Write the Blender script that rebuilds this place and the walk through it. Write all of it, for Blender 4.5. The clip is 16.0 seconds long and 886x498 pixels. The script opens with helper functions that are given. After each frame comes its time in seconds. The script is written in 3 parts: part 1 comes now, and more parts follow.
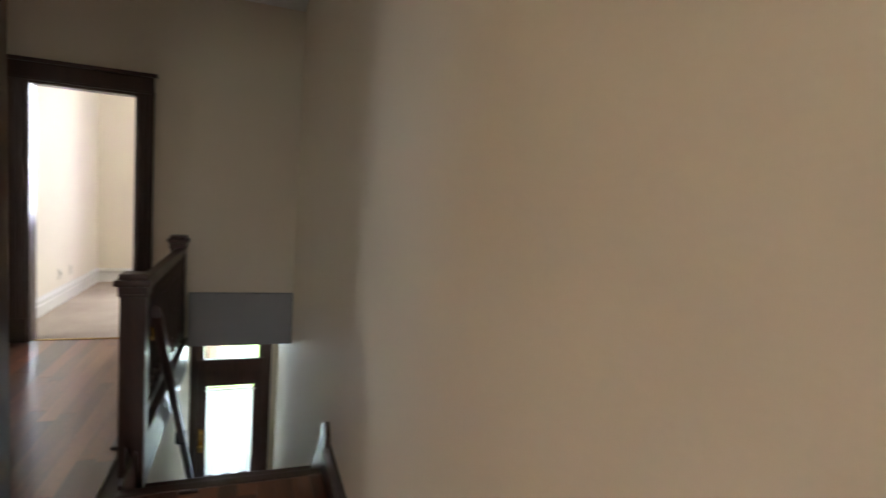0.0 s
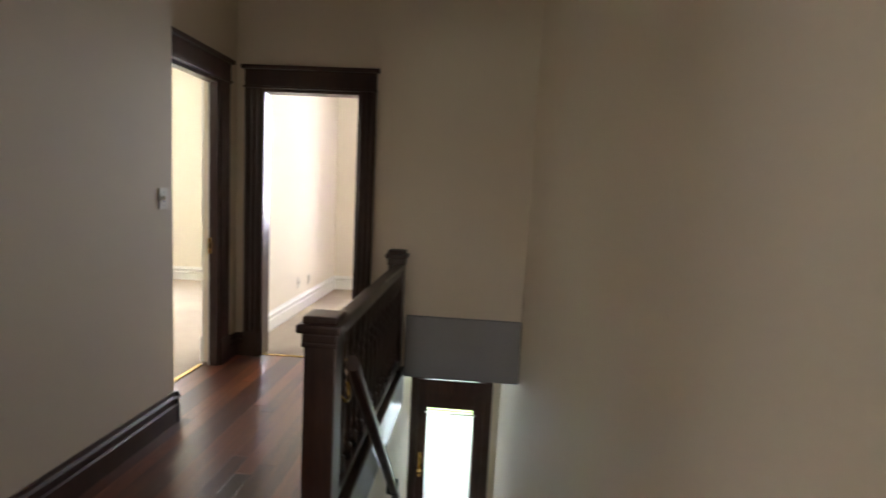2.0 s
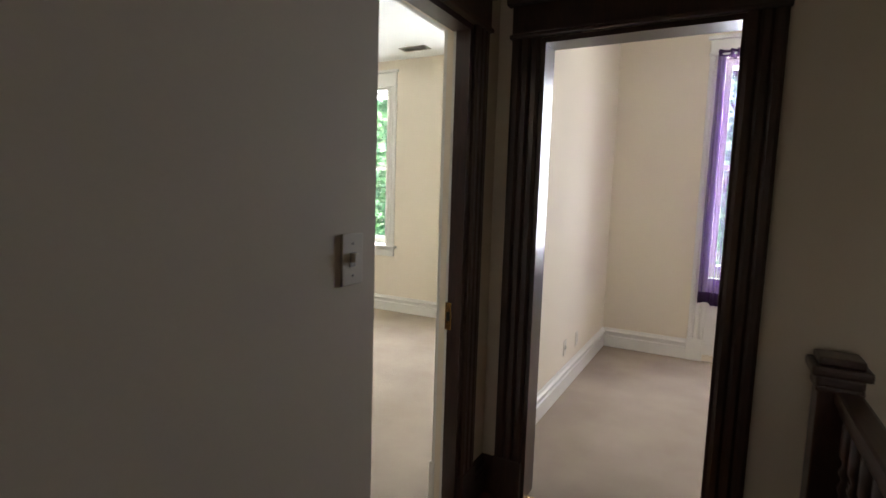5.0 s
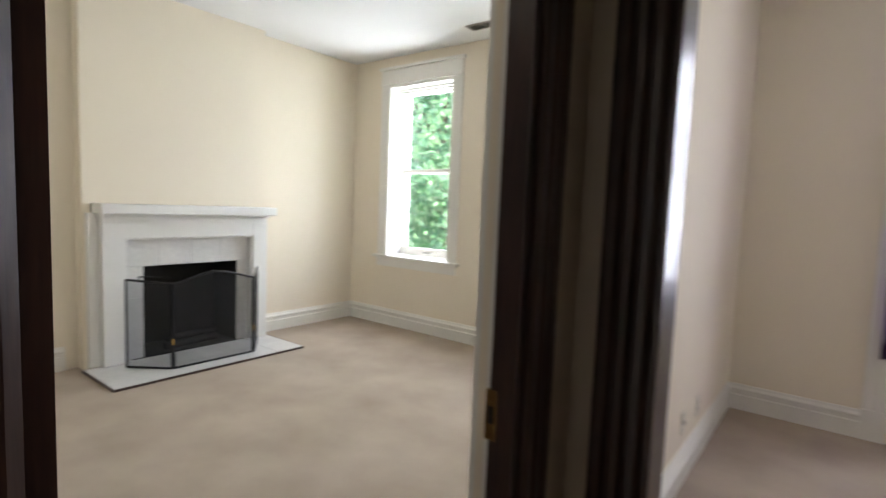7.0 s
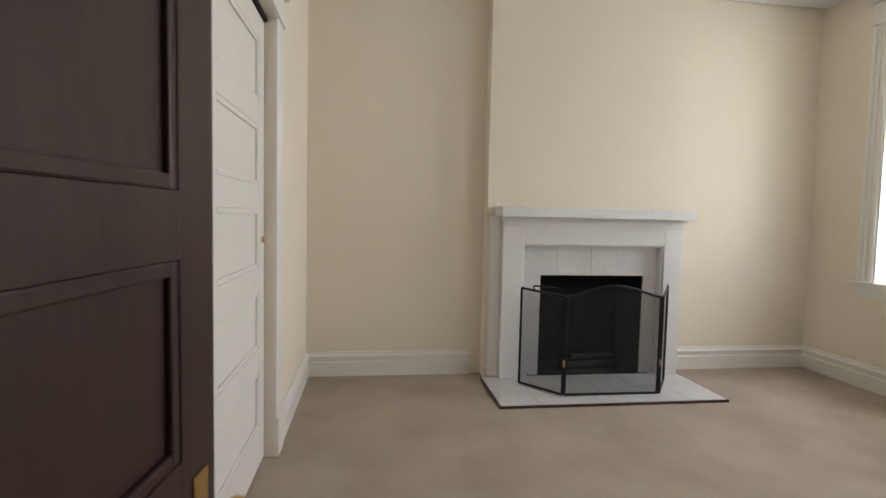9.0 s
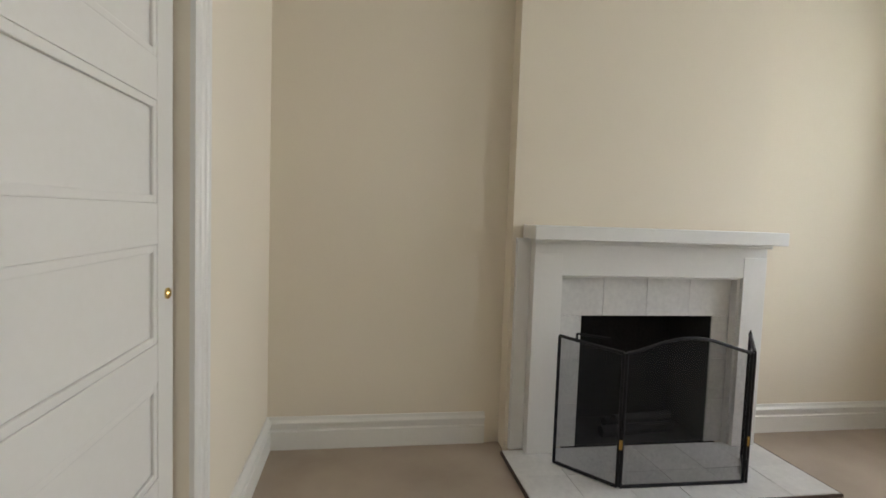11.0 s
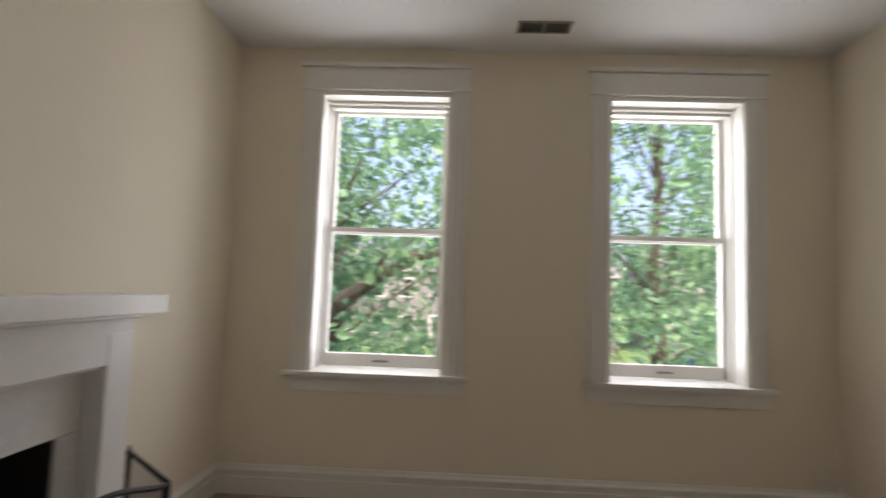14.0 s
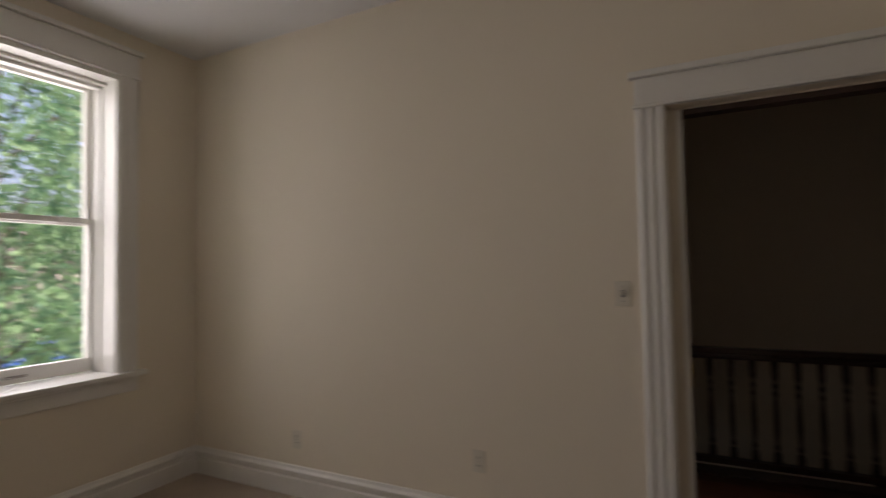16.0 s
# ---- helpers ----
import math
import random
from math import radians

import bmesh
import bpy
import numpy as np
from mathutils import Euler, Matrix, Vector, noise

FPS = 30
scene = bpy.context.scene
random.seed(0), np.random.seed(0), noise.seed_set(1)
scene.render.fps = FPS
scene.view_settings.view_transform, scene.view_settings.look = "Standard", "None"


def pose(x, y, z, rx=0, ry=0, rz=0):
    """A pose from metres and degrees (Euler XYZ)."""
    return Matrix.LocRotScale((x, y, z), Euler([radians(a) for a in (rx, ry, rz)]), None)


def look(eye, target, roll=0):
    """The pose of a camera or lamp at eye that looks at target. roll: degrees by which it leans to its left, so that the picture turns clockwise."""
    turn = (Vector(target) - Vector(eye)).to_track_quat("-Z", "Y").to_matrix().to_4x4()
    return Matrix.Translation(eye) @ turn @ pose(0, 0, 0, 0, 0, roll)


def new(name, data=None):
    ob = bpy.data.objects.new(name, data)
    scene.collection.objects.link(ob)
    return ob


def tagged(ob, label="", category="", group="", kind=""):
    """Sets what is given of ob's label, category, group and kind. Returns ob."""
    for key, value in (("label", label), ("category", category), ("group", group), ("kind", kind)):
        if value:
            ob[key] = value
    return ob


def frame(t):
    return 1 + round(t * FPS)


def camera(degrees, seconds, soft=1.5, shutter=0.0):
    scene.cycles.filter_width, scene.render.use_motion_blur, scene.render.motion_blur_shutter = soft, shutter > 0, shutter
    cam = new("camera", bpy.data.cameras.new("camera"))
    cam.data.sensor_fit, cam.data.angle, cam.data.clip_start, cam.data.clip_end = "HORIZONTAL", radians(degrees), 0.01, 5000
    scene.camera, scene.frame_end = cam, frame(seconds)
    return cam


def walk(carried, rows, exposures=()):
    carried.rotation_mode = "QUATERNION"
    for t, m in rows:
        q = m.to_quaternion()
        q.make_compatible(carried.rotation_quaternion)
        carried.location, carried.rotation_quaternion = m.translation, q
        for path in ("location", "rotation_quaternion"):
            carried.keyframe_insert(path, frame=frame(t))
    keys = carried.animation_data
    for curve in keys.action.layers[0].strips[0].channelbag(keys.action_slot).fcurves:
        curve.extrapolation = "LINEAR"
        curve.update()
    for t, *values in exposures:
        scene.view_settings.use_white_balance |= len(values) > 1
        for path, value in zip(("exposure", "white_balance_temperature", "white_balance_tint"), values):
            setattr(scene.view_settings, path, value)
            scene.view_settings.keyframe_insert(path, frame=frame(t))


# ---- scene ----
cam = camera(81.8, 16.0, shutter=0.5)
PATH = [
    (0, (1.713, 0.325, 1.398), (2.416, 2.188, 1.216), 4.1),
    (0.5, (1.724, 0.659, 1.403), (2.088, 2.616, 1.209), 3.2),
    (1, (1.76, 0.891, 1.411), (1.996, 2.867, 1.212), 3.5),
    (1.5, (1.792, 1.112, 1.429), (1.917, 3.097, 1.219), 3.5),
    (2, (1.711, 1.437, 1.394), (1.587, 3.421, 1.178), 2.9),
    (2.5, (1.571, 1.802, 1.374), (1.089, 3.729, 1.141), 1.7),
    (3, (1.455, 2.099, 1.382), (0.67, 3.925, 1.158), 1.5),
    (3.5, (1.264, 2.345, 1.432), (0.307, 4.085, 1.187), 1.2),
    (4, (1.037, 2.589, 1.439), (0.085, 4.333, 1.206), 1.6),
    (6.5, (0.483, 3.977, 1.427), (-0.49, 5.715, 1.246), 2.5),
    (7, (0.339, 4.125, 1.395), (-0.878, 5.700, 1.224), 2.3),
    (7.5, (0.169, 4.31, 1.297), (-1.332, 5.624, 1.15), 1.4),
    (8, (0.029, 4.51, 1.276), (-1.75, 5.414, 1.142), 1.1),
    (8.5, (-0.195, 4.61, 1.25), (-2.122, 5.129, 1.113), 1.2),
    (9, (-0.452, 4.651, 1.216), (-2.429, 4.93, 1.091), 1.3),
    (11.5, (-1.699, 4.697, 1.365), (-3.664, 5.043, 1.233), 2.6),
    (12, (-1.972, 4.866, 1.385), (-3.853, 5.54, 1.294), 2.9),
    (12.5, (-2.194, 4.994, 1.4), (-3.859, 6.101, 1.355), 3.6),
    (13, (-2.324, 5.029, 1.381), (-3.645, 6.53, 1.417), 3.7),
    (13.5, (-2.565, 4.945, 1.367), (-3.313, 6.795, 1.507), 3.4),
    (14, (-2.767, 4.952, 1.364), (-2.839, 6.945, 1.521), 2.0),
    (14.5, (-2.85, 5.008, 1.376), (-2.299, 6.925, 1.524), 1.4),
    (15, (-2.957, 5.052, 1.384), (-1.862, 6.719, 1.529), 0.3),
    (15.5, (-2.838, 4.948, 1.398), (-1.393, 6.326, 1.514), -0.9),
    (16, (-2.863, 5.044, 1.416), (-1.08, 5.946, 1.495), -1.1),
]
walk(cam, [(t, look(eye, target, roll)) for t, eye, target, roll in PATH],
     [(0, 3.0, 6150, 12), (1.5, 3.15, 6350, 13), (3, 2.9, 6600, 14), (4, 2.45, 6500, 13), (6.5, 1.75, 6150, 14), (8, 1.5, 6250, 17), (9, 1.2, 6450, 18),
      (11.5, 1.0, 6450, 15), (12.5, 0.75, 6400, 18), (13.5, 0.4, 6500, 21), (14.5, 0.1, 6900, 24), (15, 0.0, 7050, 29), (16, -0.3, 7000, 26)])

# ---- light ----
world = bpy.data.worlds.new("sky")
scene.world = world
world.use_nodes = True
wn = world.node_tree.nodes
sky = wn.new("ShaderNodeTexSky")
sky.sky_type, sky.sun_disc = "NISHITA", False
sky.sun_elevation, sky.sun_rotation = radians(48), radians(150)
sky.air_density, sky.dust_density = 0.7, 7.0
wn["Background"].inputs["Strength"].default_value = 0.55
world.node_tree.links.new(sky.outputs[0], wn["Background"].inputs["Color"])

sun_data = bpy.data.lights.new("sun", "SUN")
sun_data.energy, sun_data.angle, sun_data.color = 4.5, radians(12), (1, 0.96, 0.9)
sun = new("sun", sun_data)
sun.matrix_world = look((-20, -30, 40), (0, 5, 0))


def area_light(name, eye, target, w, h, watts, colour):
    d = bpy.data.lights.new(name, "AREA")
    d.shape, d.size, d.size_y, d.energy, d.color = "RECTANGLE", w, h, watts, colour
    ob = new(name, d)
    ob.matrix_world = look(eye, target)
    return ob


DAY = (0.93, 0.97, 1.0)
area_light("window_daylight", (-3.27, 8.95, 1.8), (-3.27, 6, 1.5), 1.0, 2.0, 29, DAY)
area_light("window_daylight", (-1.35, 8.95, 1.8), (-1.35, 6, 1.5), 1.0, 2.0, 29, DAY)
area_light("window_daylight", (1.05, 8.95, 1.7), (1.05, 6, 1.4), 1.0, 2.0, 56, DAY)
area_light("door_daylight", (1.47, 8.0, -1.5), (1.47, 5, -1.7), 0.6, 1.5, 7, (0.75, 0.87, 1.0))
# added fill lamp for the hall, behind the landing; no window is known there
area_light("hall_fill_light", (1.35, -2.36, 1.7), (1.5, 3, 1.5), 0.5, 0.8, 3.0, (1.0, 0.93, 0.84))


# ---- materials ----
def material(name, colour, rough=0.6, metal=0.0, second=None, scale=3.0, fine=60.0, bump=0.1, mix=0.5, spec=0.5,
             stretch=(1, 1, 1), coat=0.0, pieces=0.0):
    m = bpy.data.materials.new(name)
    m.use_nodes = True
    t = m.node_tree
    n, l = t.nodes, t.links
    b = n["Principled BSDF"]
    b.inputs["Roughness"].default_value, b.inputs["Metallic"].default_value = rough, metal
    b.inputs["Specular IOR Level"].default_value, b.inputs["Coat Weight"].default_value = spec, coat
    b.inputs["Coat Roughness"].default_value = 0.12
    second = second or tuple(c * 0.9 for c in colour)
    co = n.new("ShaderNodeTexCoord")
    mp = n.new("ShaderNodeMapping")
    mp.inputs["Scale"].default_value = stretch
    l.new(co.outputs["Object"], mp.inputs[0])
    big, small = n.new("ShaderNodeTexNoise"), n.new("ShaderNodeTexNoise")
    big.inputs["Scale"].default_value, big.inputs["Detail"].default_value = scale, 4
    small.inputs["Scale"].default_value, small.inputs["Detail"].default_value = fine, 3
    l.new(mp.outputs[0], big.inputs[0])
    l.new(mp.outputs[0], small.inputs[0])
    add = n.new("ShaderNodeMath")
    add.operation = "MULTIPLY_ADD"
    add.inputs[1].default_value = mix
    l.new(small.outputs[0], add.inputs[0])
    half = n.new("ShaderNodeMath")
    half.operation = "MULTIPLY"
    half.inputs[1].default_value = 1 - mix
    l.new(big.outputs[0], half.inputs[0])
    l.new(half.outputs[0], add.inputs[2])
    fac = add.outputs[0]
    if pieces:
        info = n.new("ShaderNodeObjectInfo")
        pm = n.new("ShaderNodeMath")
        pm.operation = "MULTIPLY_ADD"
        pm.inputs[1].default_value = pieces
        l.new(info.outputs["Random"], pm.inputs[0])
        l.new(fac, pm.inputs[2])
        sub = n.new("ShaderNodeMath")
        sub.operation = "SUBTRACT"
        sub.inputs[1].default_value = pieces / 2
        l.new(pm.outputs[0], sub.inputs[0])
        fac = sub.outputs[0]
    ramp = n.new("ShaderNodeValToRGB")
    ramp.color_ramp.elements[0].position, ramp.color_ramp.elements[1].position = 0.3, 0.7
    ramp.color_ramp.elements[0].color, ramp.color_ramp.elements[1].color = (*second, 1), (*colour, 1)
    l.new(fac, ramp.inputs[0])
    l.new(ramp.outputs[0], b.inputs["Base Color"])
    if bump:
        bp = n.new("ShaderNodeBump")
        bp.inputs["Strength"].default_value, bp.inputs["Distance"].default_value = bump, 0.004
        l.new(small.outputs[0], bp.inputs["Height"])
        l.new(bp.outputs[0], b.inputs["Normal"])
    return m


WALL = material("cream_wall_paint", (0.82, 0.742, 0.61), 0.75, second=(0.79, 0.712, 0.58), scale=1.3, fine=140, bump=0.08, spec=0.3)
HALLWALL = material("beige_hall_paint", (0.73, 0.65, 0.53), 0.7, second=(0.70, 0.62, 0.50), scale=1.1, fine=140, bump=0.08, spec=0.3)
# grey of the bulkhead face, darker than the hall wall above it
GREYWALL = material("bulkhead_grey", (0.31, 0.31, 0.315), 0.8, second=(0.28, 0.28, 0.285), scale=2, fine=120, bump=0.1, spec=0.2)
CEIL = material("white_ceiling_paint", (0.80, 0.80, 0.79), 0.85, second=(0.77, 0.77, 0.76), scale=1.5, fine=150, bump=0.05, spec=0.2)
TRIM = material("white_gloss_paint", (0.80, 0.78, 0.73), 0.38, second=(0.77, 0.75, 0.69), scale=4, fine=50, bump=0.03)
DARK = material("dark_stained_wood", (0.060, 0.026, 0.016), 0.36, second=(0.022, 0.010, 0.007), scale=3, fine=22, bump=0.08, stretch=(7, 7, 0.7), coat=0.25)
DARKH = material("dark_stained_rail_wood", (0.060, 0.026, 0.016), 0.36, second=(0.022, 0.010, 0.007), scale=3, fine=22, bump=0.08, stretch=(7, 0.7, 7), coat=0.25)
LEAFWOOD = material("brown_door_wood", (0.046, 0.021, 0.014), 0.46, second=(0.022, 0.010, 0.007), scale=2.5, fine=18, bump=0.06, stretch=(7, 7, 0.8), coat=0.05, spec=0.3)
PLANK = material("cherry_floor_wood", (0.22, 0.072, 0.030), 0.3, second=(0.075, 0.024, 0.012), scale=2.2, fine=26, bump=0.05, stretch=(9, 0.8, 9), coat=0.5, pieces=0.5)
SUBFLOOR = material("dark_floor_joint", (0.03, 0.012, 0.007), 0.7, scale=5, fine=40)
CARPET = material("beige_carpet", (0.51, 0.43, 0.345), 0.95, second=(0.36, 0.29, 0.225), scale=2.2, fine=260, bump=0.9, mix=0.38, spec=0.1)
TILE = material("white_marble_tile", (0.74, 0.73, 0.70), 0.28, second=(0.60, 0.59, 0.57), scale=5, fine=35, bump=0.02, pieces=0.25)
GROUT = material("grey_grout", (0.36, 0.35, 0.33), 0.9, scale=20, fine=90)
MANTEL = material("white_mantel_paint", (0.80, 0.79, 0.76), 0.35, second=(0.77, 0.76, 0.73), scale=4, fine=40, bump=0.03)
SOOT = material("sooty_firebrick", (0.022, 0.021, 0.020), 0.9, second=(0.010, 0.010, 0.010), scale=7, fine=50, bump=0.5)
IRON = material("black_iron", (0.028, 0.028, 0.030), 0.42, 0.6, second=(0.016, 0.016, 0.017), scale=15, fine=90, bump=0.06)
BRASS = material("polished_brass", (0.72, 0.50, 0.17), 0.22, 1.0, second=(0.58, 0.38, 0.12), scale=12, fine=70, bump=0.02)
PLASTIC = material("ivory_plastic", (0.72, 0.67, 0.56), 0.4, second=(0.69, 0.64, 0.53), scale=8, fine=50, bump=0.02)
VENTMETAL = material("painted_vent_metal", (0.30, 0.28, 0.25), 0.5, 0.2, scale=10, fine=60)
DARKHOLE = material("dark_slot", (0.01, 0.01, 0.01), 0.9, scale=10, fine=40)
BARK = material("grey_brown_bark", (0.10, 0.075, 0.055), 0.9, second=(0.04, 0.03, 0.024), scale=4, fine=25, bump=0.9, stretch=(3, 3, 0.7))
GRASS = material("lawn_grass", (0.09, 0.16, 0.04), 0.95, second=(0.05, 0.10, 0.025), scale=0.6, fine=40, bump=0.8)
ASPHALT = material("asphalt", (0.06, 0.06, 0.06), 0.9, second=(0.045, 0.045, 0.045), scale=0.7, fine=60, bump=0.5)
CARBLUE = material("blue_car_paint", (0.02, 0.09, 0.42), 0.25, 0.2, second=(0.018, 0.08, 0.38), scale=3, fine=30, bump=0.0, coat=0.8)
RUBBER = material("black_rubber", (0.02, 0.02, 0.02), 0.8, scale=10, fine=50)
STUCCO = material("grey_siding", (0.15, 0.145, 0.14), 0.85, second=(0.12, 0.115, 0.11), scale=1.0, fine=14, bump=0.3)
ROOFM = material("grey_roof_shingle", (0.14, 0.13, 0.13), 0.9, scale=1.5, fine=18, bump=0.4)


def leaf_material(name, colour, second):
    m = material(name, colour, 0.5, second=second, scale=1.2, fine=9, bump=0.0)
    t = m.node_tree
    n, l = t.nodes, t.links
    geo = n.new("ShaderNodeNewGeometry")
    ramp = next(x for x in n if x.bl_idname == "ShaderNodeValToRGB")
    l.new(geo.outputs["Random Per Island"], ramp.inputs[0])
    tr = n.new("ShaderNodeBsdfTranslucent")
    mixer = n.new("ShaderNodeMixShader")
    mixer.inputs[0].default_value = 0.45
    l.new(ramp.outputs[0], tr.inputs[0])
    l.new(n["Principled BSDF"].outputs[0], mixer.inputs[1])
    l.new(tr.outputs[0], mixer.inputs[2])
    l.new(mixer.outputs[0], n["Material Output"].inputs[0])
    return m


LEAF = leaf_material("green_leaf", (0.24, 0.43, 0.22), (0.09, 0.22, 0.13))
LEAFDARK = leaf_material("deep_green_leaf", (0.13, 0.30, 0.15), (0.05, 0.15, 0.09))


def see_through(name, colour, fabric_rough, clear, gloss=False, threads=None):
    """Glass, mesh or sheer cloth: a share of the light passes straight through."""
    m = bpy.data.materials.new(name)
    m.use_nodes = True
    t = m.node_tree
    n, l = t.nodes, t.links
    b = n["Principled BSDF"]
    b.inputs["Base Color"].default_value, b.inputs["Roughness"].default_value = (*colour, 1), fabric_rough
    clear_node, mixer = n.new("ShaderNodeBsdfTransparent"), n.new("ShaderNodeMixShader")
    front = b.outputs[0]
    if gloss:
        g, f = n.new("ShaderNodeBsdfGlossy"), n.new("ShaderNodeFresnel")
        g.inputs["Roughness"].default_value = 0.02
        mixer.inputs[0].default_value = 0.05
        l.new(clear_node.outputs[0], mixer.inputs[1])
        l.new(g.outputs[0], mixer.inputs[2])
    else:
        tr, cloth = n.new("ShaderNodeBsdfTranslucent"), n.new("ShaderNodeMixShader")
        tr.inputs[0].default_value = (*colour, 1)
        cloth.inputs[0].default_value = 0.3
        l.new(front, cloth.inputs[1])
        l.new(tr.outputs[0], cloth.inputs[2])
        wave = n.new("ShaderNodeTexNoise")
        wave.inputs["Scale"].default_value = 35
        mr = n.new("ShaderNodeMapRange")
        spread = 0.1
        if threads:
            co, mp = n.new("ShaderNodeTexCoord"), n.new("ShaderNodeMapping")
            mp.inputs["Scale"].default_value = threads
            l.new(co.outputs["Object"], mp.inputs[0])
            l.new(mp.outputs[0], wave.inputs[0])
            wave.inputs["Scale"].default_value, spread = 3.0, 0.5
        mr.inputs[3].default_value, mr.inputs[4].default_value = clear - spread, clear + spread
        l.new(wave.outputs[0], mr.inputs[0])
        l.new(mr.outputs[0], mixer.inputs[0])
        l.new(cloth.outputs[0], mixer.inputs[1])
        l.new(clear_node.outputs[0], mixer.inputs[2])
    l.new(mixer.outputs[0], n["Material Output"].inputs[0])
    return m


GLASS = see_through("window_glass", (1, 1, 1), 0.0, 1, gloss=True)
MESH = see_through("fine_wire_mesh", (0.03, 0.03, 0.032), 0.6, 0.62)
PURPLE = see_through("sheer_purple_cloth", (0.065, 0.014, 0.16), 0.9, 0.38, threads=(9, 9, 0.25))
PURPLEHEM = see_through("doubled_purple_cloth", (0.05, 0.018, 0.07), 0.9, 0.12)
SHEER = see_through("sheer_white_cloth", (0.80, 0.81, 0.82), 0.9, 0.15)


# ---- building blocks ----
def box(bm, x0, x1, y0, y1, z0, z1, bevel=0.0):
    r = bmesh.ops.create_cube(bm, size=1, matrix=Matrix.LocRotScale(
        ((x0 + x1) / 2, (y0 + y1) / 2, (z0 + z1) / 2), None, (x1 - x0, y1 - y0, z1 - z0)))
    if bevel:
        edges = list({e for v in r["verts"] for e in v.link_edges})
        bmesh.ops.bevel(bm, geom=edges, offset=bevel, segments=2, affect="EDGES", profile=0.6)
    return bm


def boxes(*specs, bevel=0.0):
    bm = bmesh.new()
    for s in specs:
        box(bm, *s, bevel=bevel)
    return bm


def rod(bm, a, b, r, r2=None, seg=10):
    a, b = Vector(a), Vector(b)
    q = (b - a).to_track_quat("Z", "Y").to_matrix().to_4x4()
    bmesh.ops.create_cone(bm, cap_ends=True, segments=seg, radius1=r, radius2=r if r2 is None else r2, depth=(b - a).length,
                          matrix=Matrix.Translation((a + b) / 2) @ q)
    return bm


def lathe(bm, axis_at, profile, seg=14, axis="z"):
    """Turns (radius, height) pairs round an upright or level axis."""
    rings = []
    for r, h in profile:
        ring = []
        for k in range(seg):
            c, s = math.cos(2 * math.pi * k / seg) * r, math.sin(2 * math.pi * k / seg) * r
            p = {"z": (c, s, h), "x": (h, c, s), "y": (c, h, s)}[axis]
            ring.append(bm.verts.new(Vector(axis_at) + Vector(p)))
        rings.append(ring)
    for a, b in zip(rings, rings[1:]):
        for k in range(seg):
            bm.faces.new((a[k], a[(k + 1) % seg], b[(k + 1) % seg], b[k]))
    bm.faces.new(rings[0]), bm.faces.new(rings[-1])
    bmesh.ops.recalc_face_normals(bm, faces=bm.faces[:])
    return bm


def link_mesh(name, bm, mat):
    me = bpy.data.meshes.new(name)
    bm.to_mesh(me)
    bm.free()
    me.materials.append(mat)
    return new(name, me)


def part(name, bm, mat, parent, label="", smooth=False):
    ob = link_mesh(name, bm, mat)
    ob.parent = parent
    ob.matrix_parent_inverse = parent.matrix_world.inverted() if parent.matrix_world != Matrix() else Matrix()
    if smooth:
        for p in ob.data.polygons:
            p.use_smooth = True
    return tagged(ob, label)


def thing(name, label, category, at=(0, 0, 0), group="", kind=""):
    ob = new(name)
    ob.location = at
    ob.empty_display_size = 0.1
    bpy.context.view_layer.update()
    return tagged(ob, label, category, group, kind)


def structure(name, bm, mat, label="", category=""):
    return tagged(link_mesh(name, bm, mat), label, category, kind="structure")


def run_trim(bm, a, b, out, profile):
    """Sweeps a profile of (distance from the wall, height) straight from a to b; out is the level way off the wall."""
    a, b, out = Vector(a), Vector(b), Vector(out)
    ends = []
    for p in (a, b):
        ends.append([bm.verts.new(p + out * d + Vector((0, 0, h))) for d, h in profile])
    k = len(profile)
    for i in range(k):
        bm.faces.new((ends[0][i], ends[0][(i + 1) % k], ends[1][(i + 1) % k], ends[1][i]))
    bm.faces.new(ends[0]), bm.faces.new(ends[1])
    bmesh.ops.recalc_face_normals(bm, faces=bm.faces[:])
    return bm


BASE = [(0, 0), (0.022, 0), (0.022, 0.105), (0.012, 0.112), (0.012, 0.135), (0.026, 0.142), (0.026, 0.155), (0.014, 0.168), (0.008, 0.185), (0, 0.185)]


def baseboards(name, runs, mat, label):
    for a, b, out in runs:
        structure(name, run_trim(bmesh.new(), (*a, 0), (*b, 0), (*out, 0), BASE), mat, label, "baseboard")


# ---- structure ----
HC, BC = 3.05, 3.0          # ceilings: hall, bedroom
XE, XW, YN, YS = -0.34, -4.33, 8.35, 4.18   # bedroom: east, west, north and south faces
structure("wall_north", boxes(
    (-4.6, -3.755, YN, 8.7, -3.2, 3.4), (-2.865, -1.80, YN, 8.7, -3.2, 3.4), (-0.90, 0.67, YN, 8.7, -3.2, 3.4),
    (-3.755, -2.865, YN, 8.7, -3.2, 0.78), (-3.755, -2.865, YN, 8.7, 2.70, 3.4),
    (-1.80, -0.90, YN, 8.7, -3.2, 0.78), (-1.80, -0.90, YN, 8.7, 2.70, 3.4),
    (0.67, 1.60, YN, 8.7, -0.35, 0.05), (0.67, 1.60, YN, 8.7, 2.72, 3.4), (1.60, 2.3, YN, 8.7, -0.35, 3.4)), WALL,
    "thick cream-painted front wall with window openings", "wall")
structure("wall_west", boxes((-4.6, XW, 3.3, 5.85, -0.35, 3.4), (-4.6, XW, 6.84, YN, -0.35, 3.4), (-4.6, XW, 5.85, 6.84, 0.9, 3.4)), WALL, "cream-painted plaster wall behind the chimney breast", "wall")
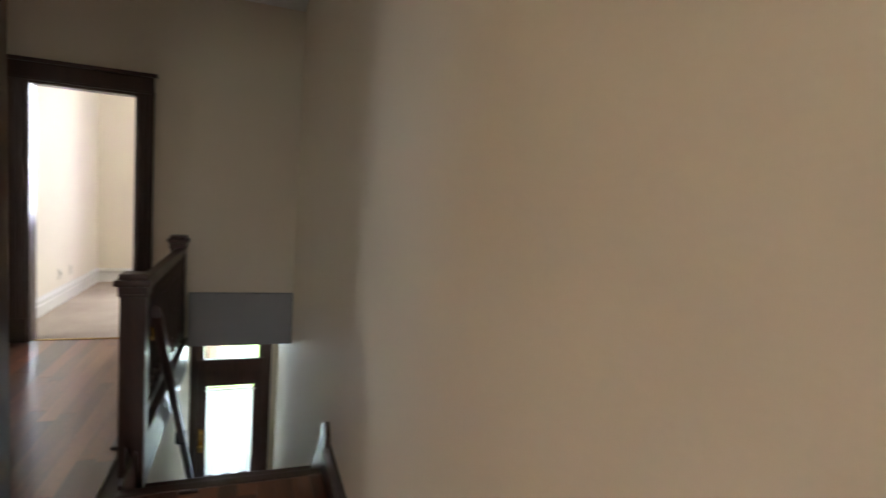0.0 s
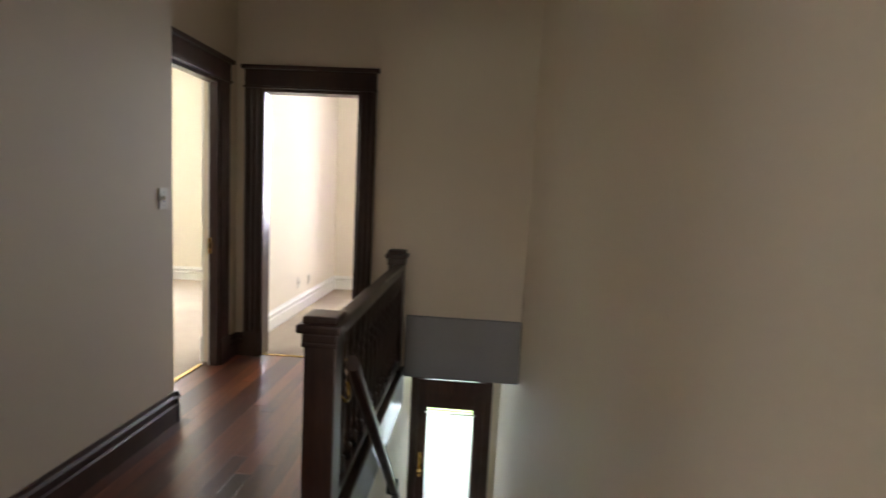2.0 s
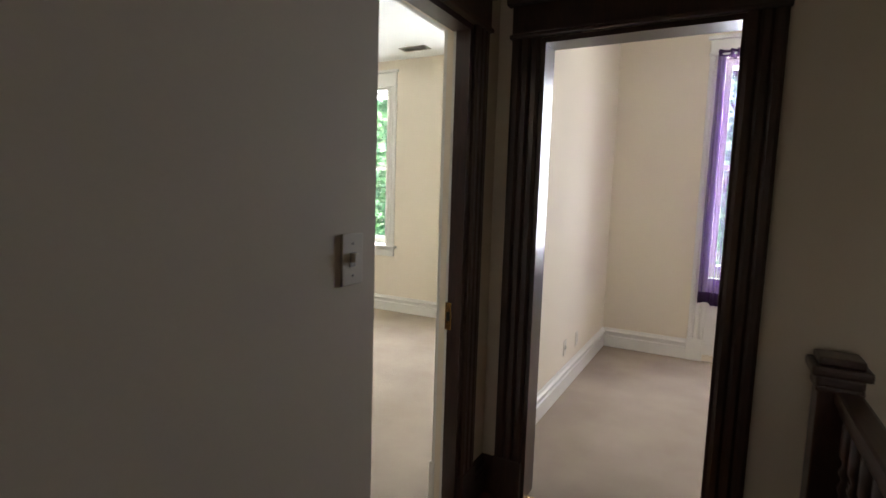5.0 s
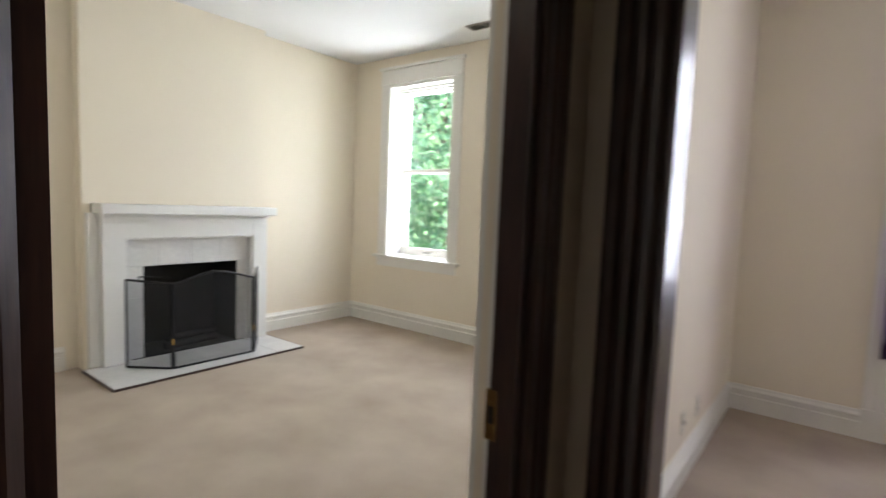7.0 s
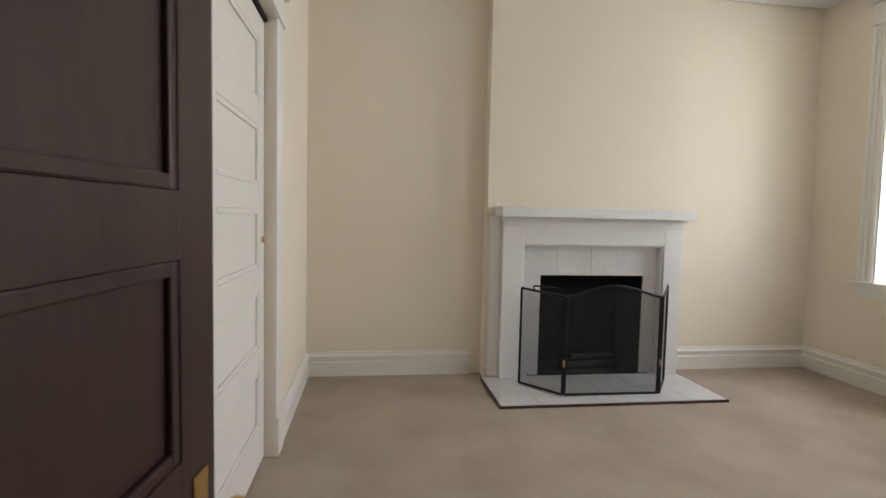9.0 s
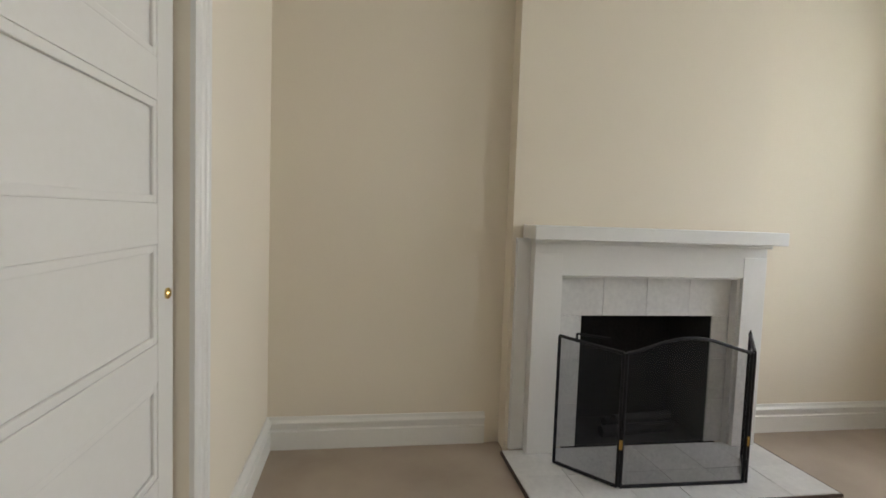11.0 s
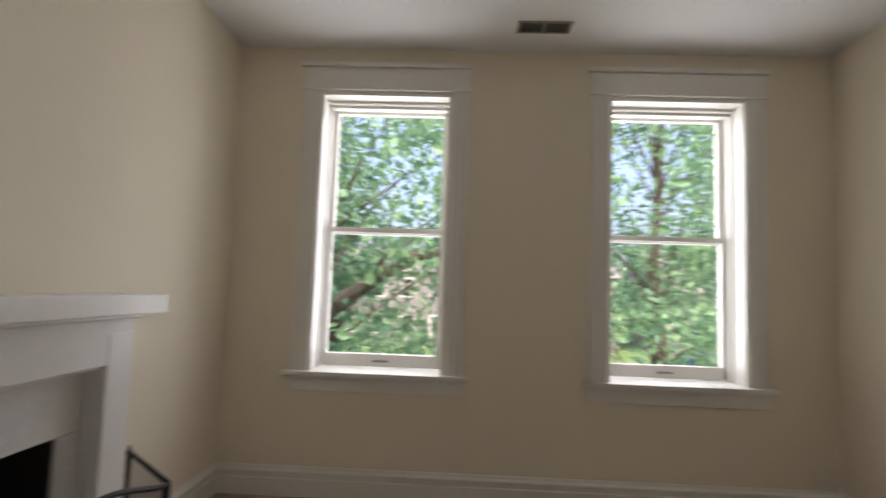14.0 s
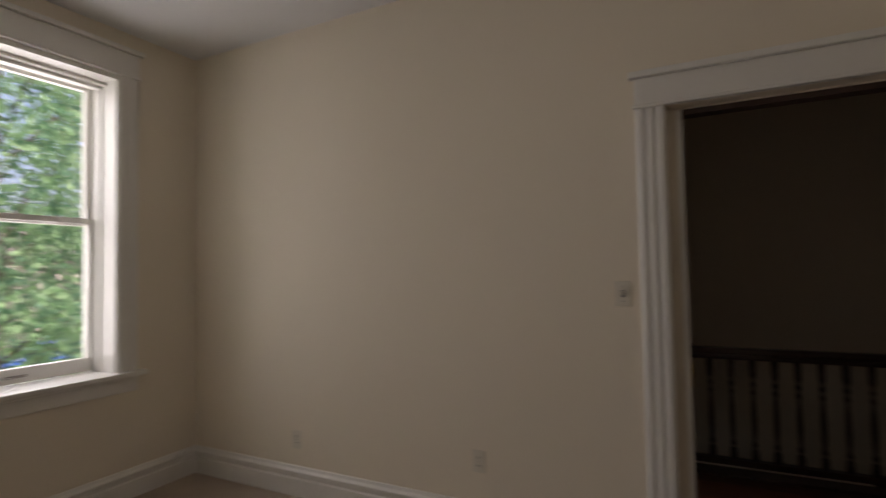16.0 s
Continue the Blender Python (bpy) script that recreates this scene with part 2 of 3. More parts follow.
structure("wall_south_bedroom", boxes((XW, -3.03, 3.95, YS, 0, 3.4), (-3.03, -1.3, 3.95, YS, 2.14, 3.4), (-1.3, -0.204, 3.95, YS, 0, 3.4)), WALL,
          "cream wall with the closet opening", "wall")
structure("wall_closet_back", boxes((-3.6, -1.1, 3.3, 3.42, 0, 3.4)), WALL, "plain closet back wall", "wall")
structure("wall_east_bedroom", boxes((XE, -0.272, 5.17, YN, 0, 3.4), (XE, -0.272, 4.11, 4.22, 0, 3.4), (XE, -0.272, 4.22, 5.17, 2.14, 3.4)), WALL,
          "cream bedroom wall with the hall door opening", "wall")
structure("wall_hall_door", boxes((-0.272, -0.20, 5.13, 5.40, 0, 3.4), (-0.272, -0.20, 4.11, 4.24, 0, 3.4), (-0.272, -0.20, 4.24, 5.13, 2.13, 3.4)), HALLWALL,
          "beige hall wall round the bedroom door", "wall")
structure("wall_small_room_west", boxes((-0.272, -0.22, 5.53, YN, 0, 3.4)), WALL, "cream wall of the small front room", "wall")
structure("wall_small_room_east", boxes((2.11, 2.3, 5.53, YN, 0, 3.4)), WALL, "cream side wall of the small front room", "wall")
structure("wall_hall_west", boxes((-0.204, 0.03, -2.4, 4.17, 0, 3.4)), HALLWALL, "beige hall wall ending in an outside corner", "wall")
structure("wall_hall_end", boxes((-0.272, 0.0, 5.40, 5.464, 0, 3.4), (0.0, 0.77, 5.40, 5.464, 2.13, 3.4), (0.77, 2.11, 5.40, 5.464, -0.07, 3.4)), HALLWALL,
          "beige end wall of the hall with a doorway", "wall")
structure("wall_small_room_south", boxes((-0.272, 0.0, 5.464, 5.53, 0, 3.4), (0.0, 0.77, 5.464, 5.53, 2.13, 3.4), (0.77, 2.11, 5.464, 5.53, -0.07, 3.4)), WALL,
          "cream wall on the small room's side of the doorway", "wall")
structure("wall_stair_east", boxes((2.11, 2.3, -2.4, 5.53, -3.2, 3.4), (2.11, 2.3, 5.53, 8.2, -3.2, -0.07)), HALLWALL, "tall beige wall beside the staircase", "wall")
structure("wall_stair_west", boxes((0.92, 1.04, 2.9, 5.464, -3.0, -0.3), (0.92, 1.04, 5.464, 8.2, -3.0, -0.07)), HALLWALL, "beige wall under the upstairs hall", "wall")
structure("stair_bulkhead", boxes((1.20, 2.11, 5.345, 5.396, -0.07, 0.425), bevel=0.012), GREYWALL, "grey bulkhead above the lower staircase", "bulkhead")
structure("wall_landing_front", boxes((0.03, 1.08, 1.58, 1.70, 0, 3.4), (1.08, 2.11, 1.58, 1.70, 2.40, 3.4)), HALLWALL, "beige wall with a cased opening", "wall")
# unseen wall with an invented opening that lets light into the hall
structure("wall_back", boxes((-0.2, 1.1, -2.52, -2.40, 0, 3.4), (1.6, 2.3, -2.52, -2.40, 0, 3.4), (1.1, 1.6, -2.52, -2.40, 0, 1.3), (1.1, 1.6, -2.52, -2.40, 2.1, 3.4)),
          HALLWALL, "unseen added wall with a light opening behind the landing", "wall")
structure("wall_lower_front", boxes((0.92, 0.95, 7.44, 7.62, -3.0, -0.1), (2.025, 2.11, 7.44, 7.62, -3.0, -0.1), (0.95, 2.025, 7.44, 7.62, -0.46, -0.1)), WALL,
          "white wall round the street door", "wall")
structure("wall_lower_back", boxes((0.92, 2.3, 2.6, 2.72, -3.0, -0.25)), HALLWALL, "plain wall under the landing", "wall")

structure("ceiling_hall", boxes((-0.204, 2.11, -2.4, 5.40, HC, HC + 0.3)), CEIL, "white hall ceiling", "ceiling")
structure("ceiling_bedroom", boxes((-4.32, XE, 3.4, YN, BC, BC + 0.2)), CEIL, "white bedroom ceiling", "ceiling")
structure("ceiling_small_room", boxes((-0.22, 2.11, 5.53, YN, BC, BC + 0.2)), CEIL, "white ceiling of the small room", "ceiling")
structure("ceiling_lower", boxes((1.04, 2.11, 5.464, 7.62, -0.10, -0.07)), CEIL, "white ceiling of the lower entry", "ceiling")
# added slab, never in view: shuts sky light out above the ceilings
structure("closing_slab", boxes((-4.8, 2.5, -2.7, 9.0, 3.40, 3.6)), ROOFM, "unseen added slab that closes the house from above", "roof")

structure("floor_bedroom", boxes((-4.32, -0.32, 3.42, YN, -0.25, 0.0)), CARPET, "beige cut-pile carpet with vacuum marks", "carpet")
structure("floor_small_room", boxes((-0.22, 2.11, 5.44, YN, -0.065, 0.0)), CARPET, "beige cut-pile carpet in the small room", "carpet")
structure("floor_lower", boxes((0.98, 2.11, 5.9, 8.2, -3.2, -3.0)), SUBFLOOR, "dark wooden entry floor", "floor")
hall_floor = structure("floor_hall", boxes((-0.32, 1.19, 2.85, 5.44, -0.25, -0.014), (-0.204, 2.11, -2.4, 2.85, -0.25, -0.014)), SUBFLOOR,
                       "reddish polished cherry plank floor", "floor")

baseboards("baseboard", [((XW, YS), (XW, 5.42), (1, 0)), ((XW, 7.02), (XW, YN), (1, 0)), ((XW, YN), (XE, YN), (0, -1)), ((XE, YN), (XE, 5.303), (-1, 0)),
                         ((XW, YS), (-3.18, YS), (0, 1)), ((-1.15, YS), (XE, YS), (0, 1)),
                         ((-0.22, 5.53), (-0.22, YN), (1, 0)), ((-0.22, YN), (0.54, YN), (0, -1)), ((2.11, 5.53), (2.11, YN), (-1, 0))], TRIM,
           "white moulded baseboard")
baseboards("baseboard", [((0.03, 1.70), (0.03, 4.17), (1, 0)), ((-0.17, 4.17), (0.056, 4.17), (0, 1)), ((-0.20, 5.26), (-0.20, 5.40), (1, 0)), ((-0.2, 5.40), (-0.13, 5.40), (0, -1)),
                         ((0.88, 5.40), (1.04, 5.40), (0, -1)), ((2.11, -2.4), (2.11, 2.80), (-1, 0)), ((0.03, 1.70), (1.08, 1.70), (0, 1))], DARK,
           "dark stained moulded baseboard")
structure("stair_skirt", run_trim(bmesh.new(), (2.11, 2.80, 0.0), (2.11, 6.0, -3.05), (-1, 0, 0), [(0, -0.1), (0.024, -0.1), (0.024, 0.24), (0.012, 0.27), (0, 0.27)]), DARK,
          "dark stained skirting board down the stairs", "trim")
structure("stair_skirt_end", lathe(bmesh.new(), (2.11, 2.80, 0.20), [(0.06, -0.026), (0.07, -0.013), (0.06, 0.0)], axis="x"), DARK, "rounded end of the dark skirting board", "trim")


# casings: fluted legs, a plain head and a crown
def fluted_leg(bm, u0, u1, z0, z1, put, depth):
    """A door or window leg with two flutes; put maps (along, out, up) to the world."""
    w = u1 - u0
    prof = [(0, 0), (0, .7), (.10, 1), (.26, 1), (.34, .6), (.42, 1), (.58, 1), (.66, .6), (.74, 1), (.90, 1), (1, .7), (1, 0)]
    ends = [[bm.verts.new(put(u0 + w * a, depth * d, z)) for a, d in prof] for z in (z0, z1)]
    k = len(prof)
    for i in range(k):
        bm.faces.new((ends[0][i], ends[0][(i + 1) % k], ends[1][(i + 1) % k], ends[1][i]))
    bm.faces.new(ends[0]), bm.faces.new(ends[1])
    bmesh.ops.recalc_face_normals(bm, faces=bm.faces[:])


def casing(name, u0, u1, z0, z1, put, mat, label, width=0.13, head=0.17, depth=0.022, sides=(1, 1), block=0.2):
    frame_thing = thing(name, label, "casing", put(u0, 0, z0), kind="structure")
    for k, (a, b) in enumerate(((u0 - width, u0), (u1, u1 + width))):
        if sides[k]:
            bm = bmesh.new()
            fluted_leg(bm, a, b, z0 + block, z1, put, depth)
            part("leg", bm, mat, frame_thing)
            if block:
                bm = bmesh.new()
                c = [put(a - 0.003, 0, z0), put(b + 0.003, depth + 0.006, z0 + block)]
                box(bm, *sorted((c[0].x, c[1].x)), *sorted((c[0].y, c[1].y)), z0, z0 + block, bevel=0.003)
                part("plinth_block", bm, mat, frame_thing)
    a, b = u0 - width * sides[0], u1 + width * sides[1]
    for nm, lo, hi, d, over in (("bead", z1, z1 + 0.018, depth + 0.012, 0.008), ("head_board", z1 + 0.018, z1 + head - 0.03, depth + 0.002, 0.0),
                                ("crown", z1 + head - 0.03, z1 + head, depth + 0.026, 0.022)):
        c0, c1 = put(a - over * sides[0], 0, lo), put(b + over * sides[1], d, hi)
        part(nm, boxes((*sorted((c0.x, c1.x)), *sorted((c0.y, c1.y)), lo, hi), bevel=0.006), mat, frame_thing)
    return frame_thing


def on_plus_x(x):
    return lambda u, d, z: Vector((x + d, u, z))


def on_minus_x(x):
    return lambda u, d, z: Vector((x - d, u, z))


def on_minus_y(y):
    return lambda u, d, z: Vector((u, y - d, z))


def on_plus_y(y):
    return lambda u, d, z: Vector((u, y + d, z))


casing("door_casing", 4.24, 5.13, 0, 2.13, on_plus_x(-0.20), DARK, "dark stained fluted casing round the bedroom door")
casing("door_casing", 4.22, 5.17, 0, 2.14, on_minus_x(XE), TRIM, "white fluted casing round the bedroom door")
casing("door_casing", 0.0, 0.77, 0, 2.13, on_minus_y(5.40), DARK, "dark stained fluted casing round the small room door")
casing("door_casing", 0.0, 0.77, 0, 2.13, on_plus_y(5.53), TRIM, "white casing inside the small room")
casing("closet_casing", -3.03, -1.3, 0, 2.14, on_plus_y(YS), TRIM, "white fluted casing round the closet opening", width=0.15)
casing("landing_casing", 1.21, 2.06, 0, 2.27, on_plus_y(1.70), DARK, "dark stained casing beside the landing opening", sides=(1, 0))
casing("landing_casing", 1.21, 2.06, 0, 2.27, on_minus_y(1.58), DARK, "dark stained casing behind the landing opening", sides=(1, 0))
structure("door_jamb", boxes((1.08, 1.21, 1.58, 1.70, 0, 2.40)), DARK, "dark stained wooden jamb of the landing opening", "jamb")

# jambs: white on the bedroom side, dark on the hall side
for nm, y0, y1 in (("door_jamb", 5.105, 5.13), ("door_jamb", 4.24, 4.262)):
    structure(nm, boxes((-0.276, -0.262, y0, y1, 0, 2.13)), TRIM, "white painted door jamb", "jamb")
    structure(nm, boxes((-0.262, -0.198, y0 - 0.004, y1 + 0.004, 0, 2.13)), DARK, "dark stained door jamb", "jamb")
structure("door_jamb", boxes((-0.276, -0.198, 4.262, 5.105, 2.105, 2.13)), DARK, "dark stained head jamb", "jamb")
structure("door_jamb", boxes((-0.001, 0.02, 5.398, 5.532, 0, 2.13), (0.757, 0.771, 5.398, 5.532, 0, 2.13), (0.02, 0.757, 5.398, 5.532, 2.108, 2.13)), DARK, "dark stained door jamb of the small room", "jamb")
structure("threshold", boxes((-0.345, -0.315, 4.262, 5.105, -0.01, 0.006), bevel=0.002), BRASS, "thin brass carpet strip in the doorway", "threshold")
structure("threshold", boxes((0.02, 0.757, 5.425, 5.452, -0.01, 0.006), bevel=0.002), BRASS, "thin brass carpet strip in the doorway", "threshold")

strike = thing("strike_plate", "brass strike plate let into the white jamb", "door hardware", (-0.258, 5.10, 0.92))
part("plate", boxes((-0.273, -0.243, 5.100, 5.1045, 0.86, 0.98), bevel=0.001), BRASS, strike)
part("keeper_hole", boxes((-0.265, -0.251, 5.098, 5.1015, 0.90, 0.94)), DARKHOLE, strike)


# ---- windows ----
def window(name, x0, x1, z0, z1, label):
    """A double-hung sash window, set back in its opening; the inner faces of the wall are at YN."""
    w = thing(name, label, "window", ((x0 + x1) / 2, YN, z0), kind="structure")
    for a, b in ((x0, x0 + 0.016), (x1 - 0.016, x1)):
        part("side_lining", boxes((a, b, YN - 0.004, 8.7, z0, z1)), TRIM, w)
        s = 1 if a == x0 else -1
        e = b if s > 0 else a
        part("stop_bead", boxes((*sorted((e, e + s * 0.014)), 8.5, 8.555, z0 + 0.03, z1 - 0.04), bevel=0.003), TRIM, w)
    part("head_lining", boxes((x0 + 0.016, x1 - 0.016, YN - 0.004, 8.7, z1 - 0.03, z1)), TRIM, w)
    part("head_bead", boxes((x0 + 0.016, x1 - 0.016, 8.46, 8.5, z1 - 0.05, z1 - 0.03), (x0 + 0.016, x1 - 0.016, 8.5, 8.56, z1 - 0.07, z1 - 0.03), bevel=0.004), TRIM, w)
    mid = (z0 + z1) / 2 + 0.02
    a, b = x0 + 0.018, x1 - 0.018
    for nm, y, lo, hi, bot, top in (("lower_sash", 8.585, z0 + 0.03, mid + 0.025, 0.085, 0.035), ("upper_sash", 8.63, mid - 0.02, z1 - 0.03, 0.035, 0.045)):
        sash = part(nm, boxes((a, a + 0.04, y - 0.02, y + 0.02, lo, hi), (b - 0.04, b, y - 0.02, y + 0.02, lo, hi),
                              (a + 0.04, b - 0.04, y - 0.019, y + 0.019, lo, lo + bot), (a + 0.04, b - 0.04, y - 0.019, y + 0.019, hi - top, hi), bevel=0.003), TRIM, w)
        pane = part("pane", boxes((a + 0.036, b - 0.036, y - 0.003, y + 0.003, lo + bot - 0.004, hi - top + 0.004)), GLASS, sash)
        pane.visible_shadow = False
        if nm == "lower_sash":
            part("sash_lift", boxes(((a + b) / 2 - 0.055, (a + b) / 2 + 0.055, y - 0.032, y - 0.02, lo + 0.03, lo + 0.045), bevel=0.003), VENTMETAL, sash, "small metal sash lift")
    lock = bmesh.new()
    lathe(lock, ((a + b) / 2, 8.59, mid + 0.025), [(0.018, 0), (0.018, 0.008), (0.008, 0.014), (0.004, 0.02)], seg=10)
    part("sash_lock", lock, VENTMETAL, w)
    part("window_sill", boxes((x0 - 0.16, x1 + 0.16, YN - 0.065, YN, z0 - 0.005, z0 + 0.024), (x0, x1, YN, 8.6, z0 - 0.005, z0 + 0.024), bevel=0.005), TRIM, w)
    part("apron", boxes((x0 - 0.12, x1 + 0.12, YN - 0.02, YN, z0 - 0.105, z0 - 0.005), bevel=0.004), TRIM, w)
    part("apron_bead", boxes((x0 - 0.125, x1 + 0.125, YN - 0.028, YN, z0 - 0.028, z0 - 0.006), bevel=0.004), TRIM, w)
    return w


window("window_1", -3.755, -2.865, 0.78, 2.70, "white double-hung sash window in a deep reveal")
casing("window_casing", -3.755, -2.865, 0.805, 2.70, on_minus_y(YN), TRIM, "white flat casing round the sash window", width=0.12, head=0.19, block=0)
window("window_2", -1.80, -0.90, 0.78, 2.70, "white double-hung sash window near the room's corner")
casing("window_casing", -1.80, -0.90, 0.805, 2.70, on_minus_y(YN), TRIM, "white flat casing round the sash window", width=0.12, head=0.19, block=0)
# tall window of the small room, over a wooden panel
w3 = thing("window_3", "tall white window above a wooden panel", "window", (1.31, YN, 0.1), kind="structure")
part("panel", boxes((0.67, 1.60, 8.4, 8.46, 0.05, 0.76), (0.67, 1.60, 8.39, 8.41, 0.05, 0.16), (0.67, 1.60, 8.39, 8.41, 0.62, 0.76), bevel=0.004), TRIM, w3)
part("frame", boxes((0.67, 0.72, 8.52, 8.7, 0.76, 2.72), (1.55, 1.60, 8.52, 8.7, 0.76, 2.72), (0.72, 1.55, 8.52, 8.7, 0.76, 0.86), (0.72, 1.55, 8.52, 8.7, 2.66, 2.72),
                    (0.72, 1.55, 8.53, 8.59, 1.74, 1.79), bevel=0.003), TRIM, w3)
for z0, z1 in ((0.855, 1.745), (1.785, 2.665)):
    part("pane", boxes((0.715, 1.555, 8.555, 8.561, z0, z1)), GLASS, w3).visible_shadow = False
casing("window_casing", 0.67, 1.60, 0.0, 2.72, on_minus_y(YN), TRIM, "white casing round the tall window", width=0.13, head=0.16, block=0.2)


def curtain(name, x0, x1, y, z0, z1, mat, waves, depth, label, category, hem=None, phase=0.0):
    c = thing(name, label, category, ((x0 + x1) / 2, y, z1))

    def sheet(lo, hi, rows, dy=0.0):
        bm = bmesh.new()
        cols = waves * 10
        grid = []
        for r in range(rows + 1):
            f = r / rows
            z = lo + (hi - lo) * f
            line = []
            for k in range(cols + 1):
                u = k / cols
                sway = noise.noise(Vector((u * waves * 0.7, z * 0.5, phase))) * 0.6
                d = math.sin((u * waves + sway) * 2 * math.pi) * depth * (0.6 + 0.4 * math.sin(u * 9 + phase))
                sag = 0.012 * math.sin(u * 17 + phase) if r == 0 else 0
                line.append(bm.verts.new((x0 + (x1 - x0) * u + 0.3 * d, y + d + dy, z + sag)))
            grid.append(line)
        for a, b in zip(grid, grid[1:]):
            for k in range(cols):
                bm.faces.new((a[k], a[k + 1], b[k + 1], b[k]))
        return bm
    part("cloth", sheet(z0, z1, 16), mat, c, smooth=True)
    if hem:
        part("hem", sheet(z0 - 0.005, z0 + 0.10, 3, -0.004), hem, c, smooth=True)
        part("heading", sheet(z1 - 0.05, z1 + 0.015, 3, -0.004), hem, c, smooth=True)
    part("rod", rod(bmesh.new(), (x0 - 0.03, y, z1 - 0.02), (x1 + 0.03, y, z1 - 0.02), 0.008), TRIM, c)
    return c


curtain("sheer_curtain", 0.60, 1.10, 8.27, 0.55, 2.73, PURPLE, 9, 0.03, "sheer purple curtain gathered on a rod", "curtain", PURPLEHEM)
curtain("sheer_curtain", 1.11, 1.66, 8.27, 0.55, 2.73, PURPLE, 9, 0.03, "sheer purple curtain gathered on a rod", "curtain", PURPLEHEM, 3.3)


# ---- doors ----
def panel_leaf(bm, w, h, th, rails, stile=0.115, recess=0.012):
    """A door leaf from (0,0,0) along +x with recessed panels between the rails; the thickness lies in y."""
    box(bm, 0, w, -th / 2 + recess, th / 2 - recess, 0, h)
    for a, b in ((0, stile), (w - stile, w)):
        box(bm, a, b, -th / 2, th / 2, 0, h, bevel=0.002)
    for a, b in rails:
        box(bm, stile, w - stile, -th / 2, th / 2 - 0.0005, a, b, bevel=0.002)
    return bm


def leaf_moulding(w, th, rails, stile=0.115):
    bm = bmesh.new()
    for (a0, a1), (b0, b1) in zip(rails, rails[1:]):
        for s in (-1, 1):
            y0, y1 = sorted((s * (th / 2 - 0.012), s * (th / 2 - 0.002)))
            x0, x1, z0, z1 = stile, w - stile, a1, b0
            for spec in ((x0, x0 + 0.022, z0, z1), (x1 - 0.022, x1, z0, z1), (x0 + 0.022, x1 - 0.022, z0, z0 + 0.022), (x0 + 0.022, x1 - 0.022, z1 - 0.022, z1)):
                box(bm, spec[0], spec[1], y0, y1, spec[2], spec[3], bevel=0.004)
    return bm


def knob(parent, x, z, th, mat=BRASS):
    for s in (-1, 1):
        bm = bmesh.new()
        lathe(bm, (x, s * th / 2, z), [(0.011, 0), (0.011, s * 0.035), (0.022, s * 0.04), (0.028, s * 0.052), (0.026, s * 0.064), (0.012, s * 0.072)], axis="y")
        part("knob", bm, mat, parent, "round brass knob", smooth=True)
        part("escutcheon", boxes((x - 0.025, x + 0.025, *sorted((s * th / 2, s * (th / 2 + 0.004))), z - 0.12, z + 0.07), bevel=0.0015), mat, parent, "brass escutcheon plate")


def swing_door(name, m, w, h, rails, mat, label, knob_z=0.90):
    d = thing(name, label, "door", kind="structure")
    part("leaf", panel_leaf(bmesh.new(), w, h, 0.042, rails), mat, d)
    part("panel_moulding", leaf_moulding(w, 0.042, rails), mat, d)
    knob(d, w - 0.06, knob_z, 0.042)
    part("latch_plate", boxes((w - 0.0005, w + 0.002, -0.012, 0.012, knob_z - 0.09, knob_z + 0.07)), BRASS, d)
    for z in (0.25, 1.05, 1.85):
        part("hinge", rod(bmesh.new(), (-0.006, 0.022, z - 0.05), (-0.006, 0.022, z + 0.05), 0.007), BRASS, d)
    d.matrix_world = m
    return d


FIVE = [(0, 0.2), (0.53, 0.64), (0.92, 1.05), (1.33, 1.44), (1.72, 1.83), (1.98, 2.09)]
swing_door("door_1", pose(-0.44, 4.295, 0.008, 0, 0, 174.6), 0.885, 2.09, [(0, 0.22), (0.70, 0.85), (1.14, 1.236), (1.62, 1.74), (1.96, 2.09)], LEAFWOOD,
           "open dark brown panelled wooden door with brass knob", 0.74)
swing_door("door_2", pose(0.80, 5.58, 0.008, 0, 0, 20), 0.70, 2.09, FIVE, TRIM, "white panelled door swung open into the small room")

closet = thing("closet_doors", "white five-panel sliding closet doors, slightly ajar", "closet door", kind="structure")
SLIDE = [(0, 0.19), (0.46, 0.57), (0.84, 0.95), (1.22, 1.33), (1.60, 1.71), (1.99, 2.10)]
for x0, y in ((-3.02, 4.12), (-2.16, 4.075)):
    leaf = part("sliding_leaf", panel_leaf(bmesh.new(), 0.88, 2.10, 0.035, SLIDE, 0.11), TRIM, closet)
    leaf.location = (x0, y, 0.012)
    mould = part("panel_moulding", leaf_moulding(0.88, 0.035, SLIDE, 0.11), TRIM, leaf)
part("finger_pull", lathe(bmesh.new(), (-2.97, 4.138, 1.09), [(0.016, 0), (0.016, 0.006), (0.010, 0.010), (0.004, 0.012)], axis="y", seg=12), BRASS, closet, "small brass finger pull")
part("track", boxes((-3.03, -1.3, 4.05, 4.15, 2.118, 2.14)), DARKHOLE, closet)

# ---- street door below ----
fd = thing("door_3", "dark wooden street door with a curtained glass light", "door", (1.47, 7.64, -3.0), kind="structure")
part("leaf", boxes((1.07, 1.19, 7.62, 7.67, -3.0, -1.03), (1.75, 1.88, 7.62, 7.67, -3.0, -1.03), (1.19, 1.75, 7.62, 7.67, -1.22, -1.03), (1.19, 1.75, 7.62, 7.67, -3.0, -2.45), bevel=0.003), DARK, fd)
part("pane", boxes((1.185, 1.755, 7.643, 7.649, -2.455, -1.215)), GLASS, fd).visible_shadow = False
part("door_knob", lathe(bmesh.new(), (1.125, 7.62, -2.02), [(0.012, 0), (0.012, -0.03), (0.03, -0.04), (0.03, -0.06), (0.01, -0.068)], axis="y"), BRASS, fd, smooth=True)
